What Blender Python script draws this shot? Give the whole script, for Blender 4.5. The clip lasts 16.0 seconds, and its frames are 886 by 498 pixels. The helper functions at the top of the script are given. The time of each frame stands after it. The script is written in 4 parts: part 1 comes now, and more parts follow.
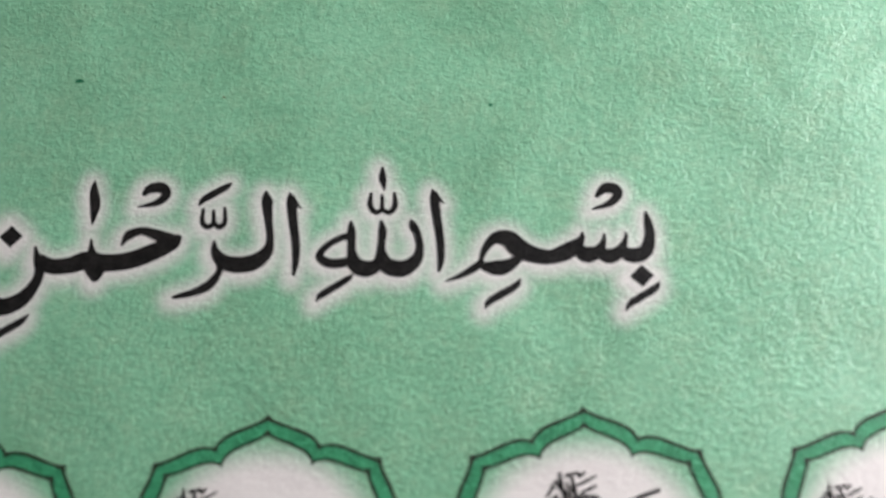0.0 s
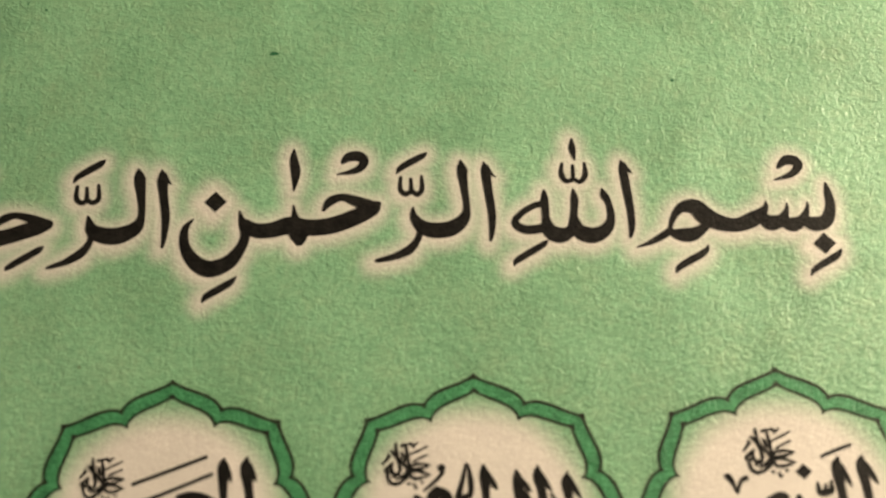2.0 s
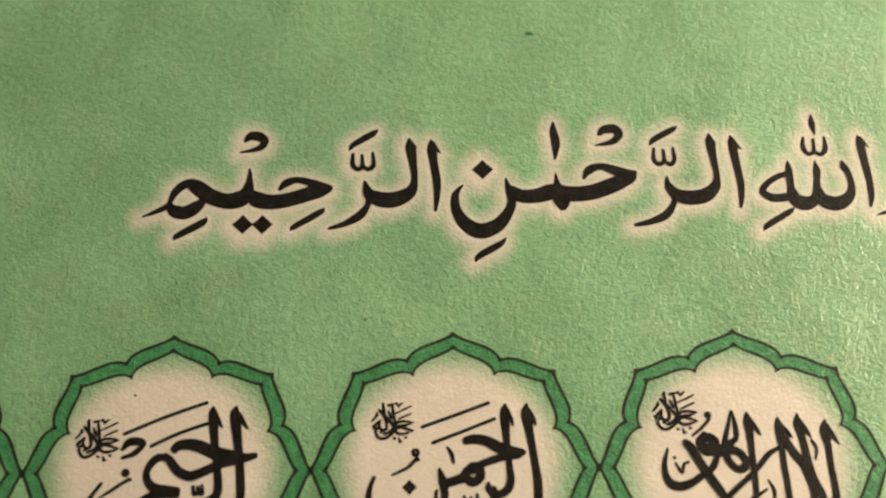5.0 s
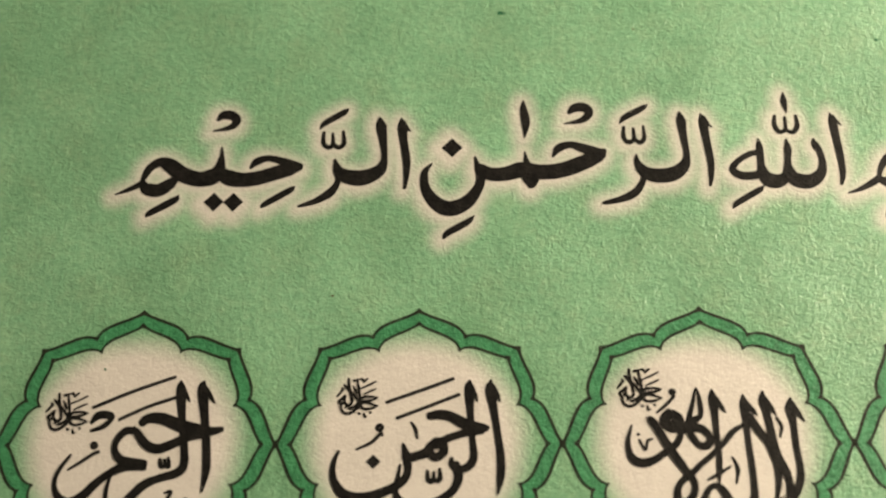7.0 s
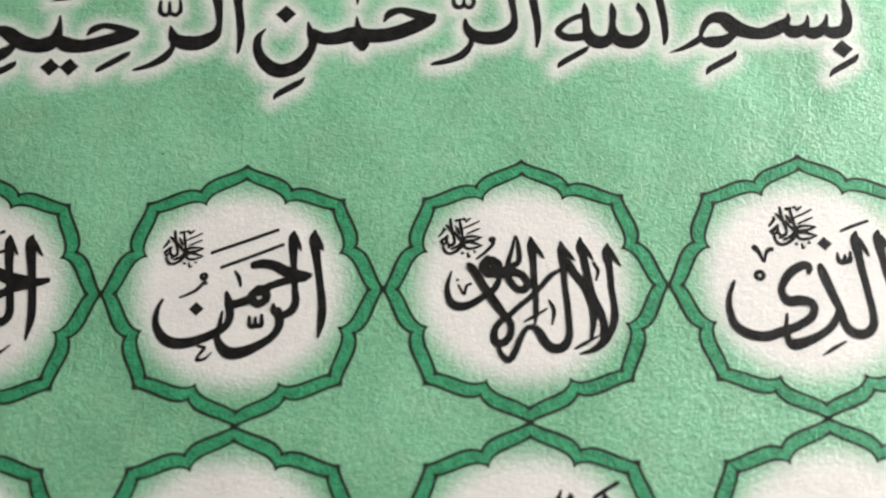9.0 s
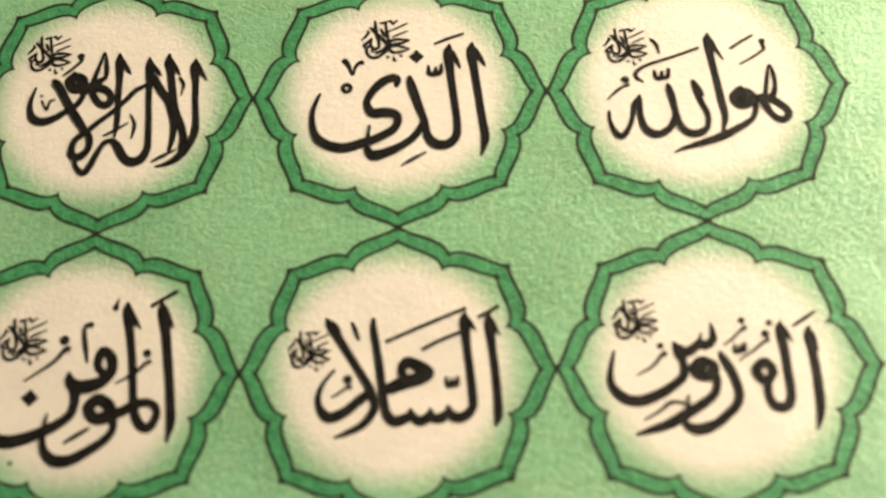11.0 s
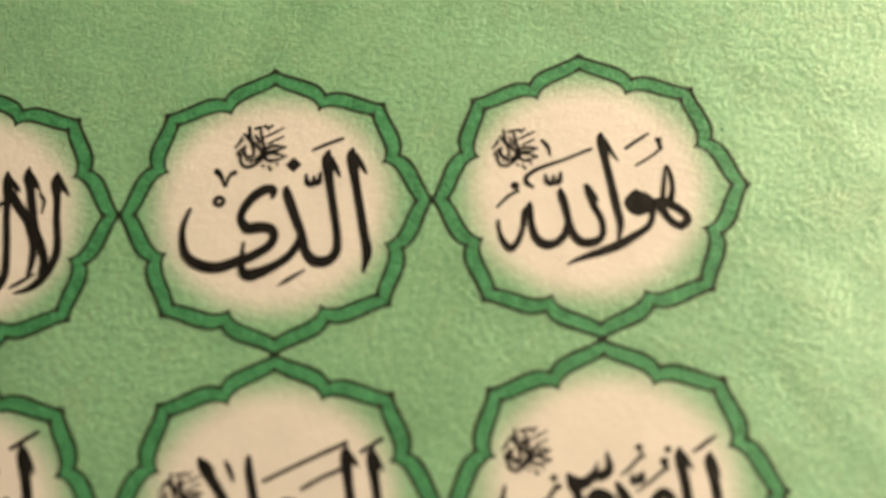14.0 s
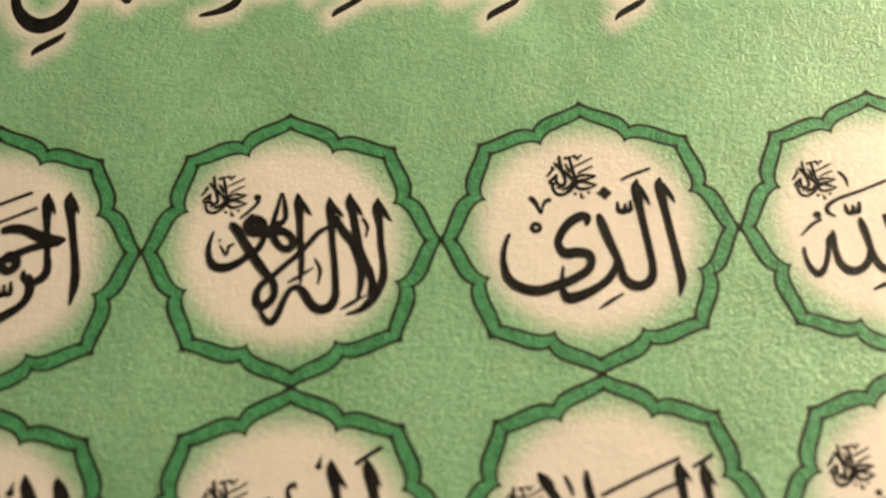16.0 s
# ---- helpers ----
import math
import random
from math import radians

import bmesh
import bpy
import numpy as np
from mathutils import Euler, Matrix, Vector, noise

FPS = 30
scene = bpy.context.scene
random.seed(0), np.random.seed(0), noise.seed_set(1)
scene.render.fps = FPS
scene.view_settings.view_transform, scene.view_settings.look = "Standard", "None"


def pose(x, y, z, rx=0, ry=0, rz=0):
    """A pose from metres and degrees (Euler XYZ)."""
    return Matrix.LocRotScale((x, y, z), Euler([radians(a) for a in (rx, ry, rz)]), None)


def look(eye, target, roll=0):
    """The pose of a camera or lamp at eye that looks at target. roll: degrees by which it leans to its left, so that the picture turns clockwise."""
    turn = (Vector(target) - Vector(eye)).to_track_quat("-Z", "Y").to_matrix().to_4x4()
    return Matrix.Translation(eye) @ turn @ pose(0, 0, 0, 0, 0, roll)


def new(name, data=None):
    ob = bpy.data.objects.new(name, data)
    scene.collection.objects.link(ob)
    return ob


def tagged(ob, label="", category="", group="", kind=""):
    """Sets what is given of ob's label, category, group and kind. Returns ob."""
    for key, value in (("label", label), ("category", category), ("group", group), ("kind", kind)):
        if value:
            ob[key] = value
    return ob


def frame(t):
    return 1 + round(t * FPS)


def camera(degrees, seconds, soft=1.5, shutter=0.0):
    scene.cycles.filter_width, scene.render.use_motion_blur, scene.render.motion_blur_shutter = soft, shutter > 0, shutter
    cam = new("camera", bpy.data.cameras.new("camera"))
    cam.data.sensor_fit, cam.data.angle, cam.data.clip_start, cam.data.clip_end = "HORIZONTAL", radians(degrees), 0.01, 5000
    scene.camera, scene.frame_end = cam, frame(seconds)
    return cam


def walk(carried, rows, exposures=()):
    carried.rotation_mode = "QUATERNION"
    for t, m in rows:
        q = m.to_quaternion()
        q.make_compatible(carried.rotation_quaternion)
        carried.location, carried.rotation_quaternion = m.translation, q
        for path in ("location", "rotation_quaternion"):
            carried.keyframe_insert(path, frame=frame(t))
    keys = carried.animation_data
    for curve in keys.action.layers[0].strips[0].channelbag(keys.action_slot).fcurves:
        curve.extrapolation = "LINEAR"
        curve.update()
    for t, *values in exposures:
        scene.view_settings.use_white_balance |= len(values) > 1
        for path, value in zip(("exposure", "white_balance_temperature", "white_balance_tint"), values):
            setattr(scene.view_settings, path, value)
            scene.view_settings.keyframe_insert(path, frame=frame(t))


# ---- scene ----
cam = camera(42.0, 16.0, soft=2.35)
WAY = [
    (0.00, 0.03490, -0.00286, 0.10935, 17.02, 1.86, -1.17),
    (0.50, 0.02965, -0.00433, 0.11002, 16.95, 1.66, -1.12),
    (1.00, 0.02577, -0.00652, 0.11125, 17.12, 1.35, -1.09),
    (1.50, 0.02003, -0.00731, 0.11227, 17.02, 0.94, -1.15),
    (2.00, 0.01276, -0.00699, 0.11377, 16.92, 0.61, -1.12),
    (2.50, 0.00908, -0.00659, 0.11719, 16.87, 1.09, -0.83),
    (3.00, 0.00574, -0.00788, 0.11788, 17.15, 1.27, -0.64),
    (3.50, 0.00113, -0.00916, 0.11996, 17.24, 1.08, -0.63),
    (4.00, -0.00535, -0.01130, 0.12142, 17.46, 0.88, -0.64),
    (4.50, -0.01125, -0.01250, 0.12153, 17.32, 0.42, -0.72),
    (4.70, -0.01331, -0.01386, 0.12112, 17.61, 0.32, -0.63),
    (5.20, -0.01642, -0.01448, 0.12111, 17.58, 0.46, -0.53),
    (5.75, -0.01685, -0.01410, 0.12128, 17.48, 0.96, -0.29),
    (6.30, -0.01458, -0.01407, 0.12132, 17.38, 1.51, -0.04),
    (6.80, -0.01060, -0.01560, 0.12098, 17.37, 1.80, 0.07),
    (7.00, -0.00807, -0.01689, 0.12082, 17.55, 2.05, 0.10),
    (7.50, -0.00225, -0.02026, 0.11991, 17.71, 2.40, 0.09),
    (8.00, 0.00299, -0.02384, 0.12054, 17.35, 2.41, -0.09),
    (8.50, 0.00605, -0.02941, 0.11906, 18.14, 1.58, -0.42),
    (9.00, 0.00886, -0.03581, 0.11629, 19.06, 1.41, -0.52),
    (9.50, 0.01517, -0.03957, 0.11522, 18.41, 1.84, -0.28),
    (10.00, 0.03141, -0.04855, 0.11514, 18.59, 2.40, 0.05),
    (10.20, 0.03796, -0.05040, 0.11275, 18.24, 2.90, 0.04),
    (10.75, 0.05001, -0.05272, 0.10890, 18.27, 2.81, -0.15),
    (11.25, 0.05843, -0.04914, 0.10309, 18.09, 2.76, -0.53),
    (11.75, 0.06434, -0.04374, 0.09741, 17.92, 2.66, -0.95),
    (12.30, 0.06819, -0.03945, 0.09404, 17.81, 2.57, -1.24),
    (12.50, 0.07119, -0.03701, 0.09344, 17.35, 2.85, -1.43),
    (13.00, 0.07225, -0.03614, 0.09261, 17.57, 2.31, -1.87),
    (13.50, 0.07233, -0.03687, 0.09714, 17.17, 2.57, -2.03),
    (14.00, 0.06264, -0.03765, 0.10334, 17.49, 1.75, -2.37),
    (14.50, 0.05869, -0.03744, 0.10094, 18.25, 2.36, -1.91),
    (15.00, 0.05667, -0.03719, 0.10236, 17.86, 1.90, -2.40),
    (15.50, 0.04475, -0.03843, 0.11038, 17.96, 1.16, -2.52),
    (16.00, 0.02926, -0.03731, 0.10935, 18.39, 0.32, -2.42),
]
walk(cam, [(t, pose(x, y, z, rx, ry, rz)) for t, x, y, z, rx, ry, rz in WAY], exposures=[
    (0.0, -0.25, 6200, 18),
    (0.5, -0.18, 7000, 12),
    (1.0, -0.10, 8400, 10),
    (1.5, -0.10, 9100, 12),
    (2.5, -0.31, 10000, 14),
    (4.5, -0.11, 10000, 14),
    (7.0, 0.0, 9000, 12),
    (8.0, -0.18, 8500, 9),
    (8.5, -0.02, 7100, 8),
    (9.0, 0.16, 6400, 10),
    (9.5, 0.37, 6400, 12),
    (10.0, 0.19, 6500, 10),
    (10.2, 0.32, 7200, 10),
    (12.5, -0.72, 10400, 14),
    (13.5, -0.37, 9900, 15),
    (14.5, -0.55, 10400, 12),
    (15.0, -0.64, 10300, 13),
    (15.5, -0.53, 10300, 14),
    (16.0, -0.25, 10200, 14),
])
cam.data.dof.use_dof, cam.data.dof.focus_distance, cam.data.dof.aperture_fstop = True, 0.127, 15.0

# ---- daylight from a window beside the counter, plus an added far fill lamp ----
world = bpy.data.worlds.new("sky")
scene.world = world
world.use_nodes = True
sky = world.node_tree.nodes.new("ShaderNodeTexSky")
sky.sky_type, sky.sun_disc = "NISHITA", False
sky.sun_elevation, sky.sun_rotation = radians(35), radians(200)
backing = world.node_tree.nodes["Background"]
backing.inputs["Strength"].default_value = 0.08
world.node_tree.links.new(sky.outputs[0], backing.inputs["Color"])

pane_light = bpy.data.lights.new("window_light", "AREA")
pane_light.shape, pane_light.size, pane_light.size_y = "RECTANGLE", 0.25, 0.18
pane_light.energy, pane_light.color = 3.65, (1.0, 0.97, 0.93)
new("window_light", pane_light).matrix_world = look((0.325, 0.10, 0.130), (0.03, -0.01, 0.0))

# unseen fill lamp, added to lift the sheet's left and lower side
fill_light = bpy.data.lights.new("far_fill_light", "AREA")
fill_light.shape, fill_light.size, fill_light.size_y = "RECTANGLE", 0.80, 0.85
fill_light.energy, fill_light.color = 4.0, (1.0, 0.97, 0.93)
new("far_fill_light", fill_light).matrix_world = look((-1.79, -0.50, 1.05), (0.03, -0.01, 0.0))


# ---- materials ----
def material(name):
    m = bpy.data.materials.new(name)
    m.use_nodes = True
    nt = m.node_tree
    return m, nt, nt.nodes["Principled BSDF"]


def place(nt):
    return nt.nodes.new("ShaderNodeNewGeometry").outputs["Position"]


def grain(nt, scale, detail=3.0, rough=0.55, distort=0.0):
    n = nt.nodes.new("ShaderNodeTexNoise")
    n.inputs["Scale"].default_value, n.inputs["Detail"].default_value = scale, detail
    n.inputs["Roughness"].default_value, n.inputs["Distortion"].default_value = rough, distort
    nt.links.new(place(nt), n.inputs["Vector"])
    return n.outputs["Fac"]


def ramp(nt, fac, *stops):
    r = nt.nodes.new("ShaderNodeValToRGB")
    while len(r.color_ramp.elements) < len(stops):
        r.color_ramp.elements.new(0.5)
    for e, (p, c) in zip(r.color_ramp.elements, stops):
        e.position, e.color = p, (*c, 1.0)
    nt.links.new(fac, r.inputs["Fac"])
    return r.outputs["Color"]


def blend(nt, fac, a, b, kind="MIX"):
    n = nt.nodes.new("ShaderNodeMix")
    n.data_type, n.blend_type = "RGBA", kind
    for socket, v in ((n.inputs[0], fac), (n.inputs[6], a), (n.inputs[7], b)):
        if isinstance(v, (int, float)):
            socket.default_value = v
        elif isinstance(v, tuple):
            socket.default_value = (*v, 1.0)
        else:
            nt.links.new(v, socket)
    return n.outputs[2]


def sums(nt, op, a, b):
    n = nt.nodes.new("ShaderNodeMath")
    n.operation = op
    for socket, v in zip(n.inputs, (a, b)):
        if isinstance(v, (int, float)):
            socket.default_value = v
        else:
            nt.links.new(v, socket)
    return n.outputs[0]


def tooth(nt, bsdf, depth=1.0, calm=None):
    """The felt-like tooth of the paper: pulp clots, short fibres and slow cockles."""
    clots = grain(nt, 1250, 3.0, 0.62, 0.6)
    fibres = grain(nt, 3300, 2.0, 0.6, 0.4)
    waves = grain(nt, 95, 1.5, 0.45, 0.4)
    height = sums(nt, "ADD", sums(nt, "MULTIPLY", clots, 1.0), sums(nt, "MULTIPLY", fibres, 0.7))
    height = sums(nt, "ADD", height, sums(nt, "MULTIPLY", waves, 3.4))
    b = nt.nodes.new("ShaderNodeBump")
    b.inputs["Strength"].default_value, b.inputs["Distance"].default_value = 1.0, 0.00008 * depth
    nt.links.new(height, b.inputs["Height"])
    if calm is not None:
        nt.links.new(sums(nt, "SUBTRACT", 1.0, sums(nt, "MULTIPLY", calm, 0.6)), b.inputs["Strength"])
    nt.links.new(b.outputs["Normal"], bsdf.inputs["Normal"])


def paper_stock():
    m, nt, bsdf = material("green_printed_paper")
    bare = nt.nodes.new("ShaderNodeAttribute")
    bare.attribute_name = "bare"
    tint = ramp(nt, grain(nt, 62, 5.0, 0.62, 0.6), (0.32, (0.148, 0.358, 0.210)), (0.50, (0.178, 0.419, 0.251)), (0.70, (0.212, 0.476, 0.291)))
    tired = ramp(nt, grain(nt, 210, 4.0, 0.7), (0.45, (0.0, 0.0, 0.0)), (0.70, (0.55, 0.55, 0.55)))
    tint = blend(nt, tired, tint, (0.225, 0.405, 0.245))
    specks = ramp(nt, grain(nt, 1400, 3.5, 0.7), (0.34, (0.72, 0.80, 0.79)), (0.50, (1.0, 1.0, 1.0)), (0.68, (1.30, 1.13, 1.18)))
    green = blend(nt, 0.8, tint, specks, "MULTIPLY")
    deep = nt.nodes.new("ShaderNodeAttribute")
    deep.attribute_name = "deep"
    green = blend(nt, sums(nt, "MULTIPLY", deep.outputs["Fac"], 0.22), green, (0.085, 0.270, 0.130))
    white = ramp(nt, grain(nt, 260, 4.0, 0.6), (0.3, (0.640, 0.614, 0.580)), (0.7, (0.702, 0.674, 0.636)))
    edge = sums(nt, "ADD", bare.outputs["Fac"], sums(nt, "MULTIPLY", sums(nt, "SUBTRACT", grain(nt, 420, 3.0), 0.5), 0.11))
    soft = nt.nodes.new("ShaderNodeMapRange")
    soft.interpolation_type = "SMOOTHSTEP"
    soft.inputs["From Min"].default_value, soft.inputs["From Max"].default_value = 0.0, 1.0
    nt.links.new(edge, soft.inputs["Value"])
    nt.links.new(blend(nt, soft.outputs["Result"], green, white), bsdf.inputs["Base Color"])
    bsdf.inputs["Roughness"].default_value, bsdf.inputs["Specular IOR Level"].default_value = 0.38, 0.75
    tooth(nt, bsdf, 1.65, soft.outputs["Result"])
    return m


def print_ink(name, dark, light, rough, depth, level):
    m, nt, bsdf = material(name)
    nt.links.new(ramp(nt, grain(nt, 800, 4.0, 0.7, 0.5), (0.36, dark), (0.66, light)), bsdf.inputs["Base Color"])
    bsdf.inputs["Roughness"].default_value, bsdf.inputs["Specular IOR Level"].default_value = rough, level
    tooth(nt, bsdf, depth)
    return m


def plain_wall(name, a, b):
    m, nt, bsdf = material(name)
    nt.links.new(ramp(nt, grain(nt, 4.0, 5.0), (0.3, a), (0.7, b)), bsdf.inputs["Base Color"])
    bsdf.inputs["Roughness"].default_value = 0.85
    return m


def dark_stone():
    m, nt, bsdf = material("blue_black_speckled_stone")
    flecks = nt.nodes.new("ShaderNodeTexVoronoi")
    flecks.inputs["Scale"].default_value = 420
    nt.links.new(place(nt), flecks.inputs["Vector"])
    base = ramp(nt, grain(nt, 300, 4.0), (0.35, (0.0015, 0.003, 0.008)), (0.62, (0.004, 0.007, 0.014)), (0.76, (0.014, 0.020, 0.030)))
    spots = ramp(nt, flecks.outputs["Distance"], (0.04, (0.16, 0.15, 0.14)), (0.16, (0.0, 0.0, 0.0)))
    nt.links.new(blend(nt, sums(nt, "MULTIPLY", grain(nt, 160, 2.0), 0.14), base, spots, "ADD"), bsdf.inputs["Base Color"])
    bsdf.inputs["Roughness"].default_value, bsdf.inputs["Specular IOR Level"].default_value = 0.22, 0.14
    return m


PAPER = paper_stock()
BLACK = print_ink("black_printing_ink", (0.004, 0.004, 0.004), (0.016, 0.015, 0.014), 0.50, 1.0, 0.18)
BAND = print_ink("deep_green_printing_ink", (0.014, 0.163, 0.068), (0.039, 0.285, 0.130), 0.52, 1.5, 0.5)
LINE = print_ink("dark_outline_ink", (0.008, 0.012, 0.007), (0.020, 0.028, 0.016), 0.6, 0.8, 0.3)
FLECK = print_ink("brown_fibre_fleck", (0.060, 0.050, 0.022), (0.120, 0.090, 0.045), 0.6, 0.9, 0.3)
SPOT = print_ink("stray_green_ink", (0.010, 0.110, 0.050), (0.020, 0.160, 0.075), 0.68, 0.9, 0.3)
STONE = dark_stone()
WALLS = plain_wall("cream_wall_paint", (0.66, 0.63, 0.57), (0.72, 0.69, 0.63))
BOARDS = plain_wall("brown_floor", (0.16, 0.11, 0.07), (0.24, 0.17, 0.11))

# ---- sizes of the printed sheet, in millimetres ----
MM = 0.001
HALF_WIDTH, TOP, BOTTOM, THICK = 106.9, 78.0, -219.0, 0.3
PITCH, ROW_STEP, SQUASH = 30.0, 28.65, 0.955
TABLE_TOP = -0.42 * MM


def joined(name, verts, faces, mat, smooth=False):
    me = bpy.data.meshes.new(name)
    me.from_pydata(verts, [], faces)
    me.materials.append(mat)
    if smooth:
        me.polygons.foreach_set("use_smooth", [True] * len(me.polygons))
    me.update()
    return me


def part(name, me, parent, label="", at=(0.0, 0.0, 0.0)):
    ob = new(name, me)
    ob.parent = parent
    ob.location = at
    return tagged(ob, label) if label else ob


# ---- pen work: strokes of changing width, as a broad reed pen leaves them ----
def curve_points(pts, steps=6):
    p = [np.array(q, float) for q in pts]
    if len(p) == 2:
        p = [p[0], (p[0] + p[1]) / 2, p[1]]
    p = [2 * p[0] - p[1], *p, 2 * p[-1] - p[-2]]
    out = []
    for a, b, c, d in zip(p, p[1:], p[2:], p[3:]):
        for k in range(steps):
            s = k / steps
            out.append(0.5 * (2 * b + (c - a) * s + (2 * a - 5 * b + 4 * c - d) * s * s + (3 * b - a - 3 * c + d) * s ** 3))
    out.append(p[-2])
    return out


def pen(ink, *pts):
    """A stroke through (x, y, width) in millimetres, with rounded tips."""
    ink.append(("stroke", curve_points(pts)))


def diamond(ink, x, y, h):
    """A rhombic dot, slightly hollow-sided, as a turned nib makes it."""
    ring = []
    for k in range(4):
        a, b = k * math.pi / 2, (k + 0.5) * math.pi / 2
        ring.append((x + h * math.cos(a), y + 0.97 * h * math.sin(a)))
        ring.append((x + 0.69 * h * math.cos(b), y + 0.67 * h * math.sin(b)))
    ink.append(("blot", ring))


def bead(ink, x, y, r, w):
    """A small ring of pen width w; a tight one closes to a filled blot."""
    ring = [(math.cos(a * math.pi / 9), math.sin(a * math.pi / 9)) for a in range(18)]
    out = r + w / 2
    if r < 0.55 * w:
        ink.append(("blot", [(x + out * c * 1.04, y + out * s * 0.97) for c, s in ring]))
    else:
        ink.append(("ring", [(x + k * c, y + k * s) for k in (out, r - w / 2) for c, s in ring]))


def clusters(ink):
    """Sorts strokes into marks that touch one another, the largest first."""
    marks = []
    for item in ink:
        kind, pts = item
        q = np.array([(p[0], p[1], p[2] / 2 if kind == "stroke" else 0.25) for p in pts])
        touching = []
        for m in marks:
            d = np.hypot(q[:, None, 0] - m[1][None, :, 0], q[:, None, 1] - m[1][None, :, 1])
            if (d < q[:, None, 2] + m[1][None, :, 2]).any():
                touching.append(m)
        merged = ([item], q)
        marks = [m for m in marks if not any(m is t for t in touching)]
        for m in touching:
            merged = (m[0] + merged[0], np.vstack((m[1], merged[1])))
        marks.append(merged)
    marks.sort(key=lambda m: -float(m[1][:, 2].sum()))
    return [m[0] for m in marks]


def ink_mesh(name, ink, mat, lift=0.02):
    verts, faces = [], []
    for n, (kind, pts) in enumerate(ink):
        z = (lift + 0.003 * (n % 7)) * MM
        first = len(verts)
        if kind == "blot":
            verts += [(q[0] * MM, q[1] * MM, z) for q in pts]
            faces.append(list(range(first, len(verts))))
            continue
        if kind == "ring":
            n_ring = len(pts) // 2
            verts += [(q[0] * MM, q[1] * MM, z) for q in pts]
            faces += [(first + i, first + n_ring + i, first + n_ring + (i + 1) % n_ring, first + (i + 1) % n_ring) for i in range(n_ring)]
            continue
        rows = []
        for i, q in enumerate(pts):
            d = pts[min(i + 1, len(pts) - 1)][:2] - pts[max(i - 1, 0)][:2]
            d = d / (np.linalg.norm(d) + 1e-9)
            rows.append((q, d, max(q[2], 0.08) / 2))
        head, tail = rows[0], rows[-1]
        strip = [(head[0][:2] - head[1] * head[2] * 0.5, head[1], head[2] * 0.6)]
        strip += [(q[:2], d, h) for q, d, h in rows]
        strip += [(tail[0][:2] + tail[1] * tail[2] * 0.5, tail[1], tail[2] * 0.6)]
        for i, (q, d, h) in enumerate(strip):
            rise = z + 0.0005 * i * MM
            side = np.array((-d[1], d[0])) * h
            for s in (q + side, q - side):
                verts.append((s[0] * MM, s[1] * MM, rise))
        for i in range(len(strip) - 1):
            a = first + 2 * i
            faces.append((a, a + 1, a + 3, a + 2))
    return joined(name, verts, faces, mat)


